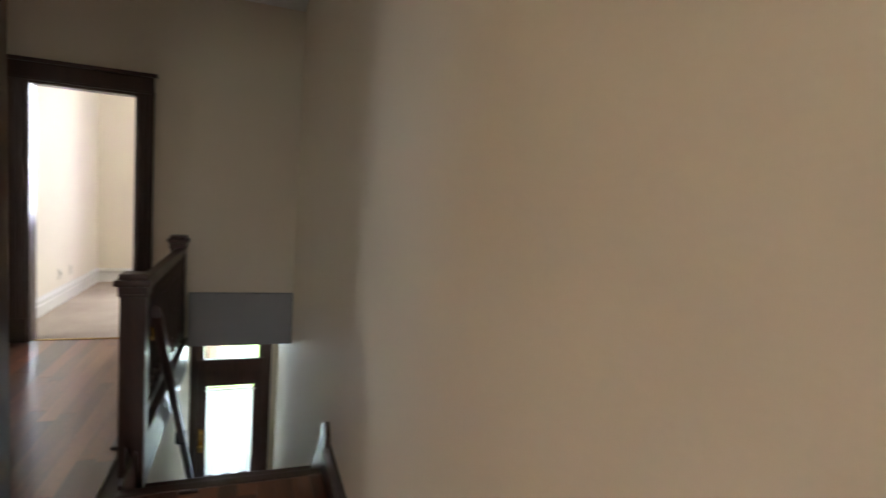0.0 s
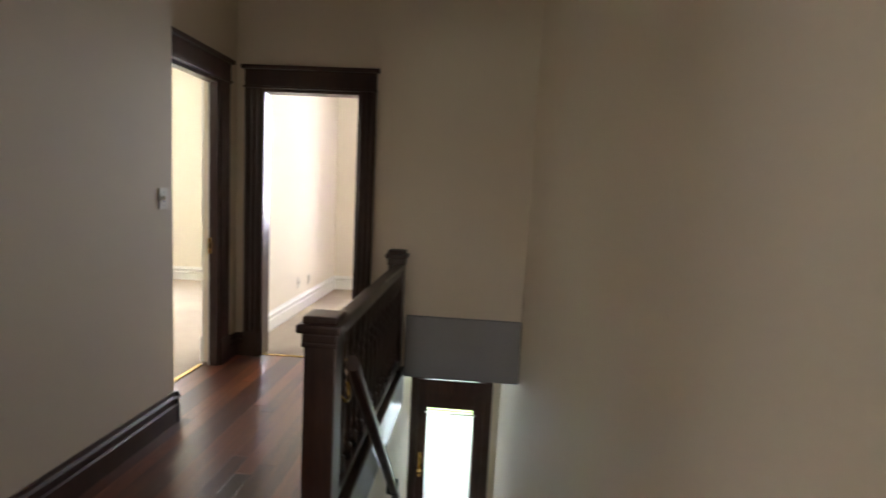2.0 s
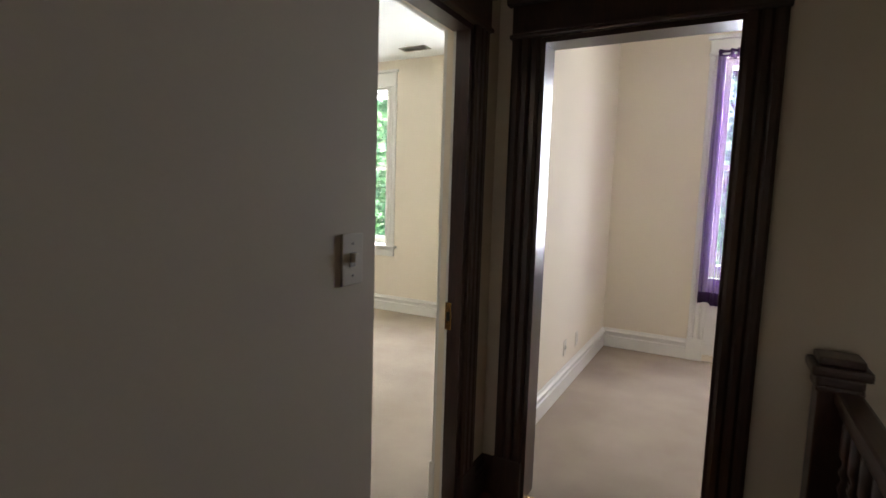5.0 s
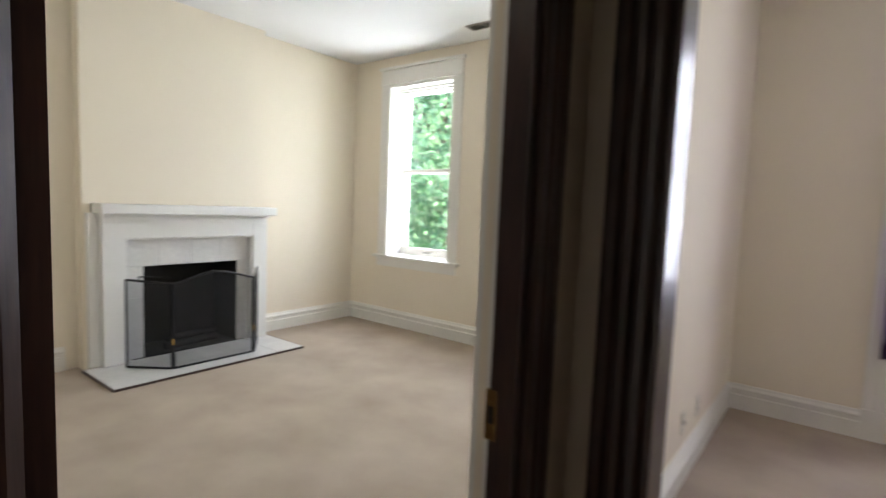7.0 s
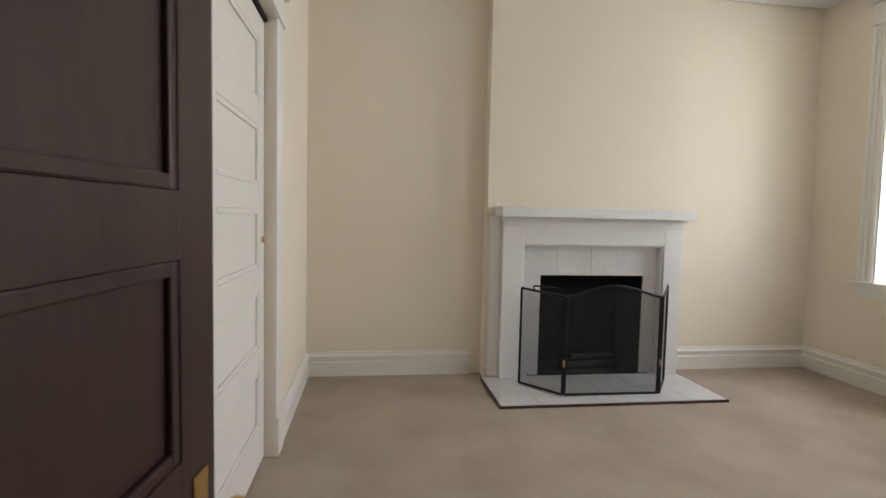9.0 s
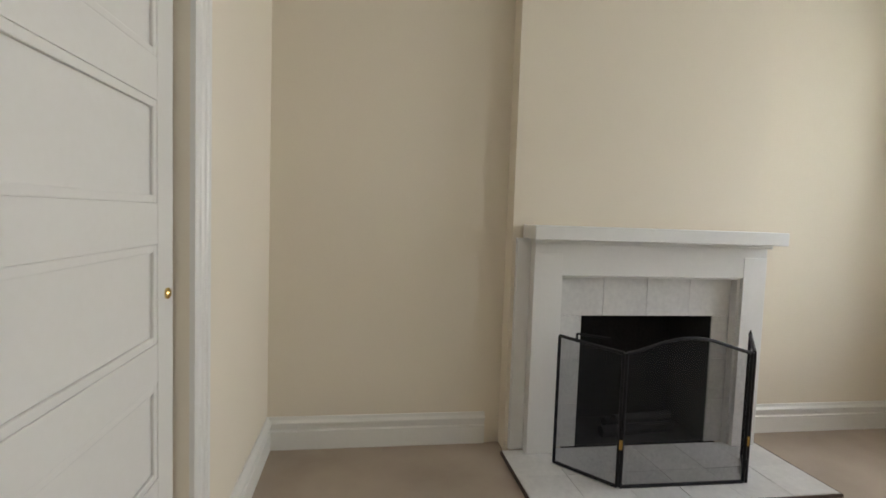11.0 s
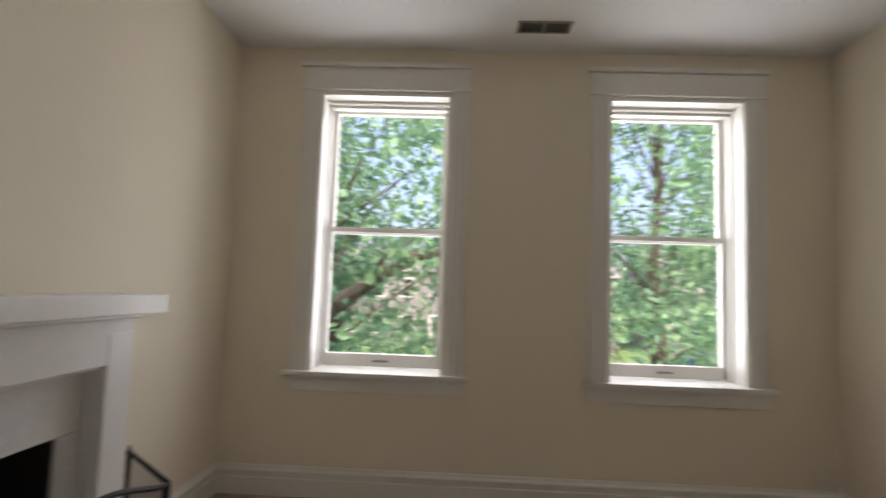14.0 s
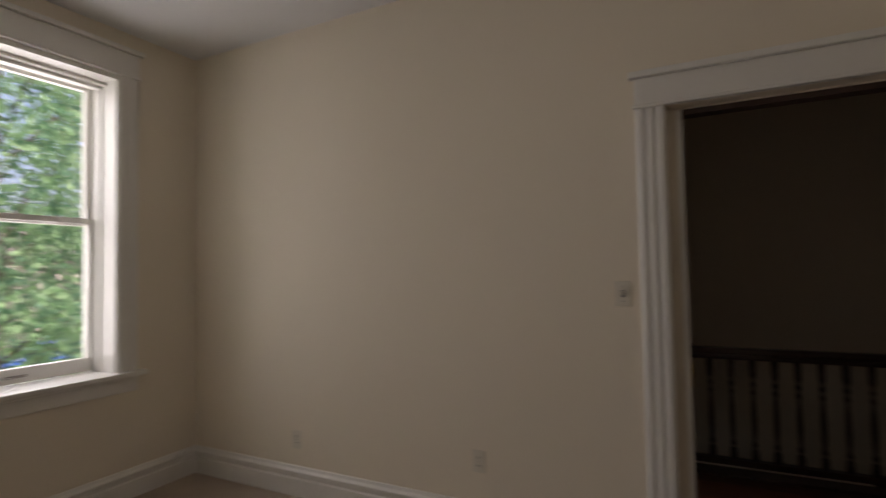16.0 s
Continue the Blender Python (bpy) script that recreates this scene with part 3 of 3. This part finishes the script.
part("deadbolt", lathe(bmesh.new(), (1.125, 7.62, -1.86), [(0.026, 0), (0.026, -0.012), (0.014, -0.02)], axis="y"), BRASS, fd)
part("lock_plate", boxes((1.10, 1.15, 7.615, 7.62, -2.12, -1.80), bevel=0.001), BRASS, fd)
part("transom_bar", boxes((1.06, 1.89, 7.60, 7.68, -1.03, -0.86), bevel=0.003), DARK, fd)
part("transom_pane", boxes((1.14, 1.81, 7.643, 7.649, -0.86, -0.55)), GLASS, fd).visible_shadow = False
part("transom_frame", boxes((1.06, 1.14, 7.62, 7.67, -0.92, -0.48), (1.81, 1.89, 7.62, 7.67, -0.92, -0.48), (1.14, 1.81, 7.62, 7.67, -0.55, -0.48)), DARK, fd)
part("door_frame", boxes((0.90, 1.072, 7.59, 7.70, -3.0, -0.48), (1.878, 1.97, 7.59, 7.70, -3.0, -0.48), bevel=0.004), DARK, fd)
street_curtain = curtain("door_curtain", 1.19, 1.75, 7.59, -2.43, -1.25, SHEER, 9, 0.008, "sheer white gathered curtain on the street door", "curtain")
part("curtain_rod", rod(bmesh.new(), (1.17, 7.60, -1.235), (1.77, 7.60, -1.235), 0.006), DARK, fd)
for ob in (fd, street_curtain):
    ob.location += Vector((0.055, -0.18, 0.0))

# ---- stairs ----
stairs = thing("staircase", "dark wooden staircase going down to the street door", "staircase", (1.6, 2.85, 0), kind="structure")
RISE, RUN = 0.2, 0.21
for k in range(15):
    y, z = 2.85 + k * RUN, -k * RISE
    if k:
        part("tread", boxes((1.05, 2.085, y - 0.03, y + RUN + 0.004, z - 0.035, z), bevel=0.008), DARK, stairs)
    part("riser", boxes((1.05, 2.085, y + (RUN if k else 0) - (0 if k else 0.02), y + (RUN + 0.018 if k else 0.0), z - RISE + 0.001, z - 0.036)), DARK, stairs)
part("landing_nosing", boxes((1.19, 2.085, 2.80, 2.865, -0.035, 0.003), bevel=0.010), DARKH, stairs)
part("stringer", run_trim(bmesh.new(), (1.19, 3.0, -0.02), (1.19, 5.9, -2.80), (-1, 0, 0), [(0, -0.24), (0.03, -0.24), (0.03, 0.16), (0, 0.16)]), DARK, stairs)

# ---- balustrade ----
bal = thing("stair_balustrade", "dark stained balustrade with turned spindles beside the stairwell", "balustrade", (1.13, 4.2, 0))


def newel(x, y, z0, top):
    n = part("newel_post", boxes((x - 0.058, x + 0.058, y - 0.058, y + 0.058, z0, top - 0.10), bevel=0.005), DARK, bal)
    part("newel_neck", boxes((x - 0.066, x + 0.066, y - 0.066, y + 0.066, top - 0.115, top - 0.095), bevel=0.006), DARK, n)
    part("newel_cap", boxes((x - 0.066, x + 0.066, y - 0.066, y + 0.066, top - 0.10, top - 0.06), (x - 0.082, x + 0.082, y - 0.082, y + 0.082, top - 0.062, top - 0.028),
                            (x - 0.064, x + 0.064, y - 0.064, y + 0.064, top - 0.030, top), bevel=0.010), DARKH, n)


newel(1.175, 3.25, -0.25, 0.935)
newel(1.125, 5.28, -0.33, 0.95)
part("handrail", boxes((1.112, 1.188, 3.305, 5.225, 0.80, 0.845), (1.127, 1.172, 3.305, 5.225, 0.765, 0.802), bevel=0.012), DARKH, bal)
part("shoe_rail", boxes((1.117, 1.183, 3.305, 5.225, 0.06, 0.10), bevel=0.006), DARKH, bal)
part("fascia_board", boxes((1.19, 1.205, 2.865, 5.345, -0.28, 0.02), bevel=0.003), DARKH, bal)
part("floor_nosing", boxes((1.07, 1.215, 3.265, 5.18, -0.012, 0.018), bevel=0.008), DARKH, bal)
spindle = bmesh.new()
lathe(spindle, (0, 0, 0), [(0.023, 0.10), (0.023, 0.17), (0.010, 0.18), (0.020, 0.205), (0.011, 0.235), (0.015, 0.27), (0.018, 0.36), (0.016, 0.46), (0.011, 0.53), (0.019, 0.55),
                           (0.010, 0.58), (0.020, 0.605), (0.010, 0.63), (0.019, 0.655), (0.022, 0.66), (0.022, 0.766)], seg=10)
first = part("spindle", spindle, DARK, bal, smooth=True)
COUNT = 15
for k in range(COUNT):
    ob = first if k == 0 else new("spindle", first.data)
    ob.parent, ob.matrix_parent_inverse = bal, bal.matrix_world.inverted()
    ob.location = (1.15, 3.38 + k * (5.15 - 3.38) / (COUNT - 1), 0)

hr = thing("wall_handrail", "dark polished handrail sloping down the stairs", "handrail", (1.25, 4.3, 0))
part("rail", run_trim(bmesh.new(), (1.27, 3.42, 0.70), (1.27, 6.0, -1.90), (-1, 0, 0), [(0, -.03), (0.012, -.04), (0.04, -.04), (0.052, -.03), (0.052, 0.01), (0.04, 0.025), (0.012, 0.025), (0, 0.01)]), DARKH, hr)
bracket = bmesh.new()
prev = None
for k in range(9):
    a = math.pi * k / 8
    p = (1.215 + 0.035 * math.sin(a) * 0.6, 3.36 - 0.06 * math.cos(a) + 0.03, 0.60 - 0.05 * math.sin(a))
    if prev:
        rod(bracket, prev, p, 0.008, seg=8)
    prev = p
part("bracket", bracket, BRASS, hr, "curved brass rail bracket")
part("wall_bracket", boxes((1.19, 1.27, 4.78, 4.83, -0.72, -0.62), bevel=0.01), IRON, hr)


# ---- fireplace ----
FX = -4.20
structure("chimney_breast", boxes((XW, FX, 5.51, 5.90, 0, BC), (XW, FX, 6.79, 7.06, 0, BC), (XW, FX, 5.90, 6.79, 0.82, BC)), WALL, "cream plastered chimney breast", "wall")
fp = thing("fireplace", "white painted wooden mantelpiece with marble tile surround", "fireplace", (-4.05, 6.25, 0))
part("shelf", boxes((FX, -3.99, 5.57, 7.07, 1.228, 1.303), bevel=0.005), MANTEL, fp)
part("shelf_bed_mould", boxes((FX, -4.075, 5.60, 7.045, 1.205, 1.229), bevel=0.004), MANTEL, fp)
part("frieze", boxes((FX, -4.103, 5.612, 7.033, 1.03, 1.206), bevel=0.003), MANTEL, fp)
for a, b in ((5.61, 5.77), (6.885, 7.035)):
    part("pilaster", boxes((FX, -4.10, a, b, 0.022, 1.15), bevel=0.004), MANTEL, fp)
part("inner_bead", boxes((FX, -4.125, 5.77, 5.785, 0.022, 1.03), (FX, -4.125, 6.87, 6.885, 0.022, 1.03), (FX, -4.125, 5.785, 6.87, 1.015, 1.03)), MANTEL, fp)
part("side_board", boxes((FX, -4.165, 5.53, 5.61, 0.022, 1.228), bevel=0.003), MANTEL, fp)
part("firebox_back", boxes((-4.75, -4.6, 5.84, 6.85, 0, 0.95)), SOOT, fp, "sooty black firebox back")
for a, b in ((5.852, 5.93), (6.76, 6.838)):
    part("firebox_cheek", boxes((-4.6, FX + 0.012, a, b, 0, 0.9)), SOOT, fp)
part("firebox_lintel", boxes((-4.6, FX + 0.012, 5.93, 6.76, 0.79, 0.898)), SOOT, fp)
part("firebox_floor", boxes((-4.6, FX, 5.93, 6.76, 0.003, 0.02)), SOOT, fp)
bm = bmesh.new()
for k, (dx, dy, r, ln) in enumerate(((0.1, 0.2, 0.035, 0.5), (0.16, 0.25, 0.03, 0.45), (0.13, 0.3, 0.03, 0.4))):
    rod(bm, (FX - dx, 5.95 + dy, 0.05 + 0.03 * k), (FX - dx - 0.05, 5.95 + dy + ln, 0.05 + 0.03 * k), r, seg=9)
part("charred_log", bm, SOOT, fp)
part("tile_backing", boxes((FX, -4.182, 5.785, 5.93, 0.022, 1.015), (FX, -4.182, 6.76, 6.87, 0.022, 1.015), (FX, -4.182, 5.93, 6.76, 0.79, 1.015)), GROUT, fp)


def tile(name, parent, x0, x1, y0, y1, z0, z1, g=0.0012):
    vary = 0.0008 * math.sin(37 * y0 + 91 * z0 + 13 * x0)
    if x1 - x0 < 0.02:
        b = boxes((x0, x1 + vary, y0 + g, y1 - g, z0 + g, z1 - g), bevel=0.0012)
    else:
        b = boxes((x0 + g, x1 - g, y0 + g, y1 - g, z0, z1 + vary), bevel=0.0012)
    return part(name, b, TILE, parent)


# the surround: a row above the opening and a column at each side
for k in range(4):
    tile("tile", fp, -4.182, -4.174, 5.785 + k * 0.27125, 5.785 + (k + 1) * 0.27125, 0.792, 1.015)
for a, b in ((5.785, 5.93), (6.76, 6.87)):
    for k in range(3):
        tile("tile", fp, -4.182, -4.174, a, b, 0.022 + k * 0.2567, 0.022 + (k + 1) * 0.2567)
hearth = thing("hearth", "white marble tile hearth let into the carpet", "hearth", (-3.8, 6.28, 0), kind="structure")
part("border", boxes((-4.16, -3.556, 5.48, 5.489, 0, 0.018), (-4.16, -3.556, 7.071, 7.08, 0, 0.018), (-3.565, -3.556, 5.489, 7.071, 0, 0.018)), DARK, hearth)
part("bed", boxes((-4.18, -3.565, 5.489, 7.071, 0, 0.012)), GROUT, hearth)
for i in range(2):
    for k in range(6):
        x0 = -4.165 + i * 0.30
        y0 = 5.489 + k * 0.26367
        tile("tile", hearth, x0, x0 + 0.30, y0, y0 + 0.26367, 0.010, 0.020)

# ---- fire screen: three mesh panels ----
scr = thing("fire_screen", "black iron three-fold fire screen with fine mesh", "fire screen", (-3.75, 6.3, 0.02))


def screen_panel(a, b, ha, hb, arch, name):
    """A mesh panel standing from a to b (plan), ha and hb high at its ends."""
    a, b = Vector((*a, 0.03)), Vector((*b, 0.03))
    steps = 18
    top = []
    for k in range(steps + 1):
        f = k / steps
        top.append(a.lerp(b, f) + Vector((0, 0, ha + (hb - ha) * f + arch * math.sin(math.pi * f) ** 1.4)))
    fr = bmesh.new()
    for p, q in ((a, a + Vector((0, 0, ha))), (b, b + Vector((0, 0, hb))), (a, b), *zip(top, top[1:])):
        rod(fr, p, q, 0.009, seg=8)
    panel = part(name, fr, IRON, scr)
    bm = bmesh.new()
    lowv = [bm.verts.new(a.lerp(b, k / steps)) for k in range(steps + 1)]
    topv = [bm.verts.new(t) for t in top]
    for k in range(steps):
        bm.faces.new((lowv[k], lowv[k + 1], topv[k + 1], topv[k]))
    part("mesh_sheet", bm, MESH, panel, "fine black wire mesh")


screen_panel((-3.99, 5.73), (-3.715, 5.95), 0.69, 0.67, 0.0, "side_panel")
screen_panel((-3.71, 5.965), (-3.70, 6.635), 0.67, 0.67, 0.075, "centre_panel")
screen_panel((-3.70, 6.65), (-3.96, 6.84), 0.67, 0.70, 0.0, "side_panel")
for p in ((-3.712, 5.957), (-3.70, 6.643)):
    for z in (0.10, 0.22):
        part("hinge", rod(bmesh.new(), (*p, z), (*p, z + 0.05), 0.012), BRASS if z > 0.2 else IRON, scr)
for (x, y), z in (((-3.96, 6.84), 0.72),):
    part("finial", lathe(bmesh.new(), (x, y, z), [(0.009, 0), (0.012, 0.01), (0.006, 0.02), (0.003, 0.035)], seg=10), IRON, scr)
hb = bmesh.new()
rod(hb, (-3.93, 5.80, 0.70), (-3.93, 5.80, 0.745), 0.006, seg=8)
rod(hb, (-3.93, 5.80, 0.745), (-3.86, 5.95, 0.735), 0.006, seg=8)
part("carry_handle", hb, IRON, scr)


# ---- fittings ----
def plate(name, m, label, category, kind):
    p = thing(name, label, category, group="wall plates")
    part("cover_plate", boxes((-0.036, 0.036, -0.006, 0.0, -0.058, 0.058), bevel=0.003), PLASTIC, p)
    if kind == "switch":
        part("toggle", boxes((-0.006, 0.006, -0.018, -0.005, -0.006, 0.014), bevel=0.002), PLASTIC, p)
        part("toggle_slot", boxes((-0.009, 0.009, -0.0072, -0.0055, -0.016, 0.016)), VENTMETAL, p)
    else:
        for z in (-0.021, 0.021):
            s = part("socket", boxes((-0.017, 0.017, -0.009, -0.005, z - 0.014, z + 0.014), bevel=0.003), PLASTIC, p)
            part("slot", boxes((-0.008, -0.005, -0.0095, -0.0088, z - 0.005, z + 0.006), (0.005, 0.008, -0.0095, -0.0088, z - 0.005, z + 0.006)), DARKHOLE, s)
    for z in ((-0.036, 0.036) if kind == "switch" else (0.0,)):
        part("screw", lathe(bmesh.new(), (0, -0.006, z), [(0.003, 0), (0.003, -0.001), (0.001, -0.0016)], axis="y", seg=8), VENTMETAL, p)
    p.matrix_world = m
    return p


plate("light_switch", pose(0.03, 4.08, 1.29, 0, 0, 90), "ivory toggle light switch on the hall wall", "switch", "switch")
plate("light_switch", pose(XE, 5.38, 1.285, 0, 0, -90), "ivory toggle light switch beside the door casing", "switch", "switch")
plate("wall_outlet", pose(XE, 6.13, 0.40, 0, 0, -90), "ivory duplex outlet above the baseboard", "outlet", "outlet")
plate("wall_outlet", pose(XE, 7.39, 0.35, 0, 0, -90), "ivory duplex outlet above the baseboard", "outlet", "outlet")
plate("wall_outlet", pose(-0.22, 7.27, 0.32, 0, 0, 90), "ivory duplex outlet in the small room", "outlet", "outlet")
plate("phone_jack", pose(-0.22, 6.92, 0.33, 0, 0, 90), "blank ivory wall plate in the small room", "wall plate", "switch")

vent = thing("ceiling_vent", "brown metal ceiling vent with two rows of slats", "vent", (-2.300, 8.010, BC))
part("vent_frame", boxes((-2.465, -2.135, 7.940, 7.955, BC - 0.008, BC), (-2.465, -2.135, 8.065, 8.080, BC - 0.008, BC), (-2.465, -2.445, 7.955, 8.065, BC - 0.008, BC), (-2.155, -2.135, 7.955, 8.065, BC - 0.008, BC),
                         (-2.306, -2.294, 7.955, 8.065, BC - 0.008, BC), bevel=0.002), VENTMETAL, vent)
part("backing", boxes((-2.445, -2.155, 7.955, 8.065, BC - 0.002, BC)), DARKHOLE, vent)
for k in range(14):
    x = -2.435 + k * 0.0205
    part("slat", boxes((x, x + 0.003, 7.956, 8.064, BC - 0.010, BC - 0.002)), VENTMETAL, vent)

# ---- outdoors ----
structure("ground", boxes((-150, 150, 8.8, 300, -3.4, -3.2), (-150, 150, -150, 8.8, -3.45, -3.3)), GRASS, "mown lawn reaching to the distance", "ground")
structure("road", boxes((-150, 150, 30, 37, -3.2, -3.17)), ASPHALT, "grey asphalt street", "road")


def limb(bm, pts, r0, r1):
    for k, (a, b) in enumerate(zip(pts, pts[1:])):
        f0, f1 = k / (len(pts) - 1), (k + 1) / (len(pts) - 1)
        rod(bm, a, b, r0 + (r1 - r0) * f0, r0 + (r1 - r0) * f1, seg=9)


def leaves(clusters, per, size, rng, droop=0.4):
    """Pointed leaves of two faces each, thrown round the cluster centres."""
    count = len(clusters) * per
    c = np.repeat(np.array(clusters), per, axis=0)
    off = rng.normal(size=(count, 3)) * c[:, 3:4]
    p = c[:, :3] + off * (1, 1, 0.65)
    d = rng.normal(size=(count, 3))
    d[:, 2] -= droop
    d /= np.linalg.norm(d, axis=1, keepdims=True)
    s = np.cross(d, rng.normal(size=(count, 3)))
    s /= np.linalg.norm(s, axis=1, keepdims=True)
    ln = size * rng.uniform(0.6, 1.3, (count, 1))
    nrm = np.cross(d, s)
    v = np.stack((p, p + d * ln * 0.45 + s * ln * 0.3 + nrm * ln * 0.08, p + d * ln, p + d * ln * 0.45 - s * ln * 0.3 + nrm * ln * 0.08), axis=1).reshape(-1, 3)
    me = bpy.data.meshes.new("crown")
    f = np.arange(count)[:, None] * 4
    tri = np.concatenate((f + (0, 1, 2), f + (0, 2, 3)), axis=1).reshape(-1, 3)
    me.from_pydata(v.tolist(), [], tri.tolist())
    return me


def tree(name, x, y, height, spread, mat, seed, label, low, n=90, per=110, size=0.13, gap=0.45, big_limb=None, girth=0.24):
    rng = np.random.default_rng(seed)
    t = thing(name, label, "tree", (x, y, -3.2), group="street trees")
    wood = bmesh.new()
    base = Vector((x, y, -3.25))
    limb(wood, [base, base + Vector((0.1, 0.05, height * 0.25)), base + Vector((-0.05, 0.1, height * 0.55)), base + Vector((0.1, 0, height * 0.85))], girth, 0.04)
    if big_limb:
        limb(wood, big_limb, 0.13, 0.05)
    clusters = []
    for k in range(n):
        a = rng.uniform(0, 2 * math.pi)
        h = rng.uniform(low, 1.0)
        r = spread * (0.1 + 0.9 * rng.uniform() ** 0.6) * math.sin(math.pi * min(1, 0.18 + 0.8 * (h - low) / (1.001 - low))) ** 0.6
        tip = base + Vector((r * math.cos(a), r * math.sin(a), height * h))
        clusters.append((*tip, gap * rng.uniform(0.6, 1.3)))
        if k % 4 == 0:
            root = base + Vector((0, 0.08, height * max(0.22, h - 0.2)))
            limb(wood, [root, root.lerp(tip, 0.5) + Vector((0, 0, 0.15)), tip], 0.028, 0.008)
    part("trunk", wood, BARK, t)
    me = leaves(clusters, per, size, rng)
    me.materials.append(mat)
    crown = new("crown", me)
    crown.parent, crown.matrix_parent_inverse = t, t.matrix_world.inverted()
    tagged(crown, kind="stuff")
    return t


tree("maple_tree", -5.0, 12.8, 9.5, 3.4, LEAF, 3, "leafy green maple tree in front of the house", 0.22, 115, 120, 0.14, 0.44,
     [Vector((-5.0, 12.85, 0.2)), Vector((-4.4, 12.0, 1.15)), Vector((-3.85, 11.7, 1.52)), Vector((-3.4, 11.5, 1.75)), Vector((-2.7, 11.3, 1.9))])
tree("linden_tree", 0.9, 14.6, 9.5, 3.2, LEAF, 7, "tall leafy green linden tree", 0.3, 115, 115, 0.14, 0.44)
tree("cedar_tree", -8.6, 15.5, 12.5, 4.2, LEAFDARK, 11, "dense deep green cedar tree", 0.06, 330, 170, 0.19, 0.6, girth=0.11)
tree("ash_tree", -13.5, 24.0, 13.0, 4.2, LEAFDARK, 13, "broad dark green ash tree", 0.12, 130, 110, 0.26, 0.7)
tree("ash_tree", 6.0, 19.5, 11.0, 3.6, LEAF, 17, "leafy street tree across the lawn", 0.2, 110, 120, 0.2, 0.6)

car = thing("parked_car", "blue parked car at the kerb", "car", (11.2, 34.5, -3.17))
body = bmesh.new()
box(body, 9.1, 13.3, 33.7, 35.4, -2.9, -2.35, bevel=0.12)
box(body, 9.9, 12.5, 33.85, 35.25, -2.36, -1.75, bevel=0.2)
part("body", body, CARBLUE, car)
part("window", boxes((10.05, 12.35, 33.83, 33.86, -2.3, -1.9), bevel=0.01), DARKHOLE, car)
for x in (9.9, 12.5):
    for y in (33.75, 35.25):
        part("wheel", rod(bmesh.new(), (x, y - 0.1, -2.86), (x, y + 0.1, -2.86), 0.31, seg=20), RUBBER, car)
box_post = thing("mailbox", "black mailbox on a post by the street", "mailbox", (7.6, 27.6, -3.2))
part("post", boxes((7.55, 7.65, 27.55, 27.65, -3.2, -2.2)), BARK, box_post)
part("letter_box", boxes((7.4, 7.8, 27.4, 27.8, -2.2, -1.8), bevel=0.05), IRON, box_post)


def house(x, y, w, d, h, mat, label):
    hs = thing("house", label, "house", (x, y, -3.2), group="houses across the street")
    part("wall", boxes((x, x + w, y, y + d, -3.2, -3.2 + h)), mat, hs)
    bm = bmesh.new()
    z = -3.2 + h
    v = [bm.verts.new(p) for p in ((x - .4, y - .4, z), (x + w + .4, y - .4, z), (x + w + .4, y + d + .4, z), (x - .4, y + d + .4, z), (x - .4, y + d / 2, z + 2.2), (x + w + .4, y + d / 2, z + 2.2))]
    for f in ((0, 1, 5, 4), (2, 3, 4, 5), (0, 4, 3), (1, 2, 5), (3, 2, 1, 0)):
        bm.faces.new([v[k] for k in f])
    part("roof", bm, ROOFM, hs)
    for i in range(int(w // 2.4)):
        for fl in range(int(h // 2.9)):
            a, b = x + 0.8 + i * 2.4, -2.2 + fl * 2.9
            wd = part("window", boxes((a - 0.08, a + 1.08, y - 0.06, y - 0.002, b - 0.08, b + 1.48)), TRIM, hs)
            part("pane", boxes((a, a + 1.0, y - 0.075, y - 0.062, b, b + 1.4)), DARKHOLE, wd)


house(-13, 46, 10, 8, 5.9, STUCCO, "grey house across the street")
house(0.5, 46, 9, 8, 5.9, STUCCO, "grey house across the street")
house(13, 46, 10, 8, 5.9, STUCCO, "grey house across the street")

# ---- floor planks ----
rng = random.Random(5)
shared = {}
x = -0.30
W = 0.083
while x < 2.05:
    y = -2.38 - rng.uniform(0, 0.9)
    xe = min(x + W, 2.085)
    end = 5.42 if xe < 1.19 else 2.80
    start = 4.28 if x < -0.205 else (4.175 if xe < 0.03 else -2.38)
    if x < -0.205:
        start = 4.264
    while y < end:
        ln = rng.choice((0.9, 1.2, 1.5, 1.8))
        a, b = max(y, start), min(y + ln, end)
        y += ln
        if b - a < 0.05 or b < -0.6:
            continue
        key = (round(b - a, 3), round(xe - x, 3))
        if key not in shared:
            bm = boxes((-(xe - x) / 2 + 0.0003, (xe - x) / 2 - 0.0003, -(b - a) / 2 + 0.0008, (b - a) / 2 - 0.0008, -0.014, 0), bevel=0.0007)
            me = bpy.data.meshes.new("plank")
            bm.to_mesh(me)
            bm.free()
            me.materials.append(PLANK)
            shared[key] = me
        ob = new("plank", shared[key])
        ob.parent = hall_floor
        ob.location = ((x + xe) / 2, (a + b) / 2, -0.0005 * rng.random())
    x += W
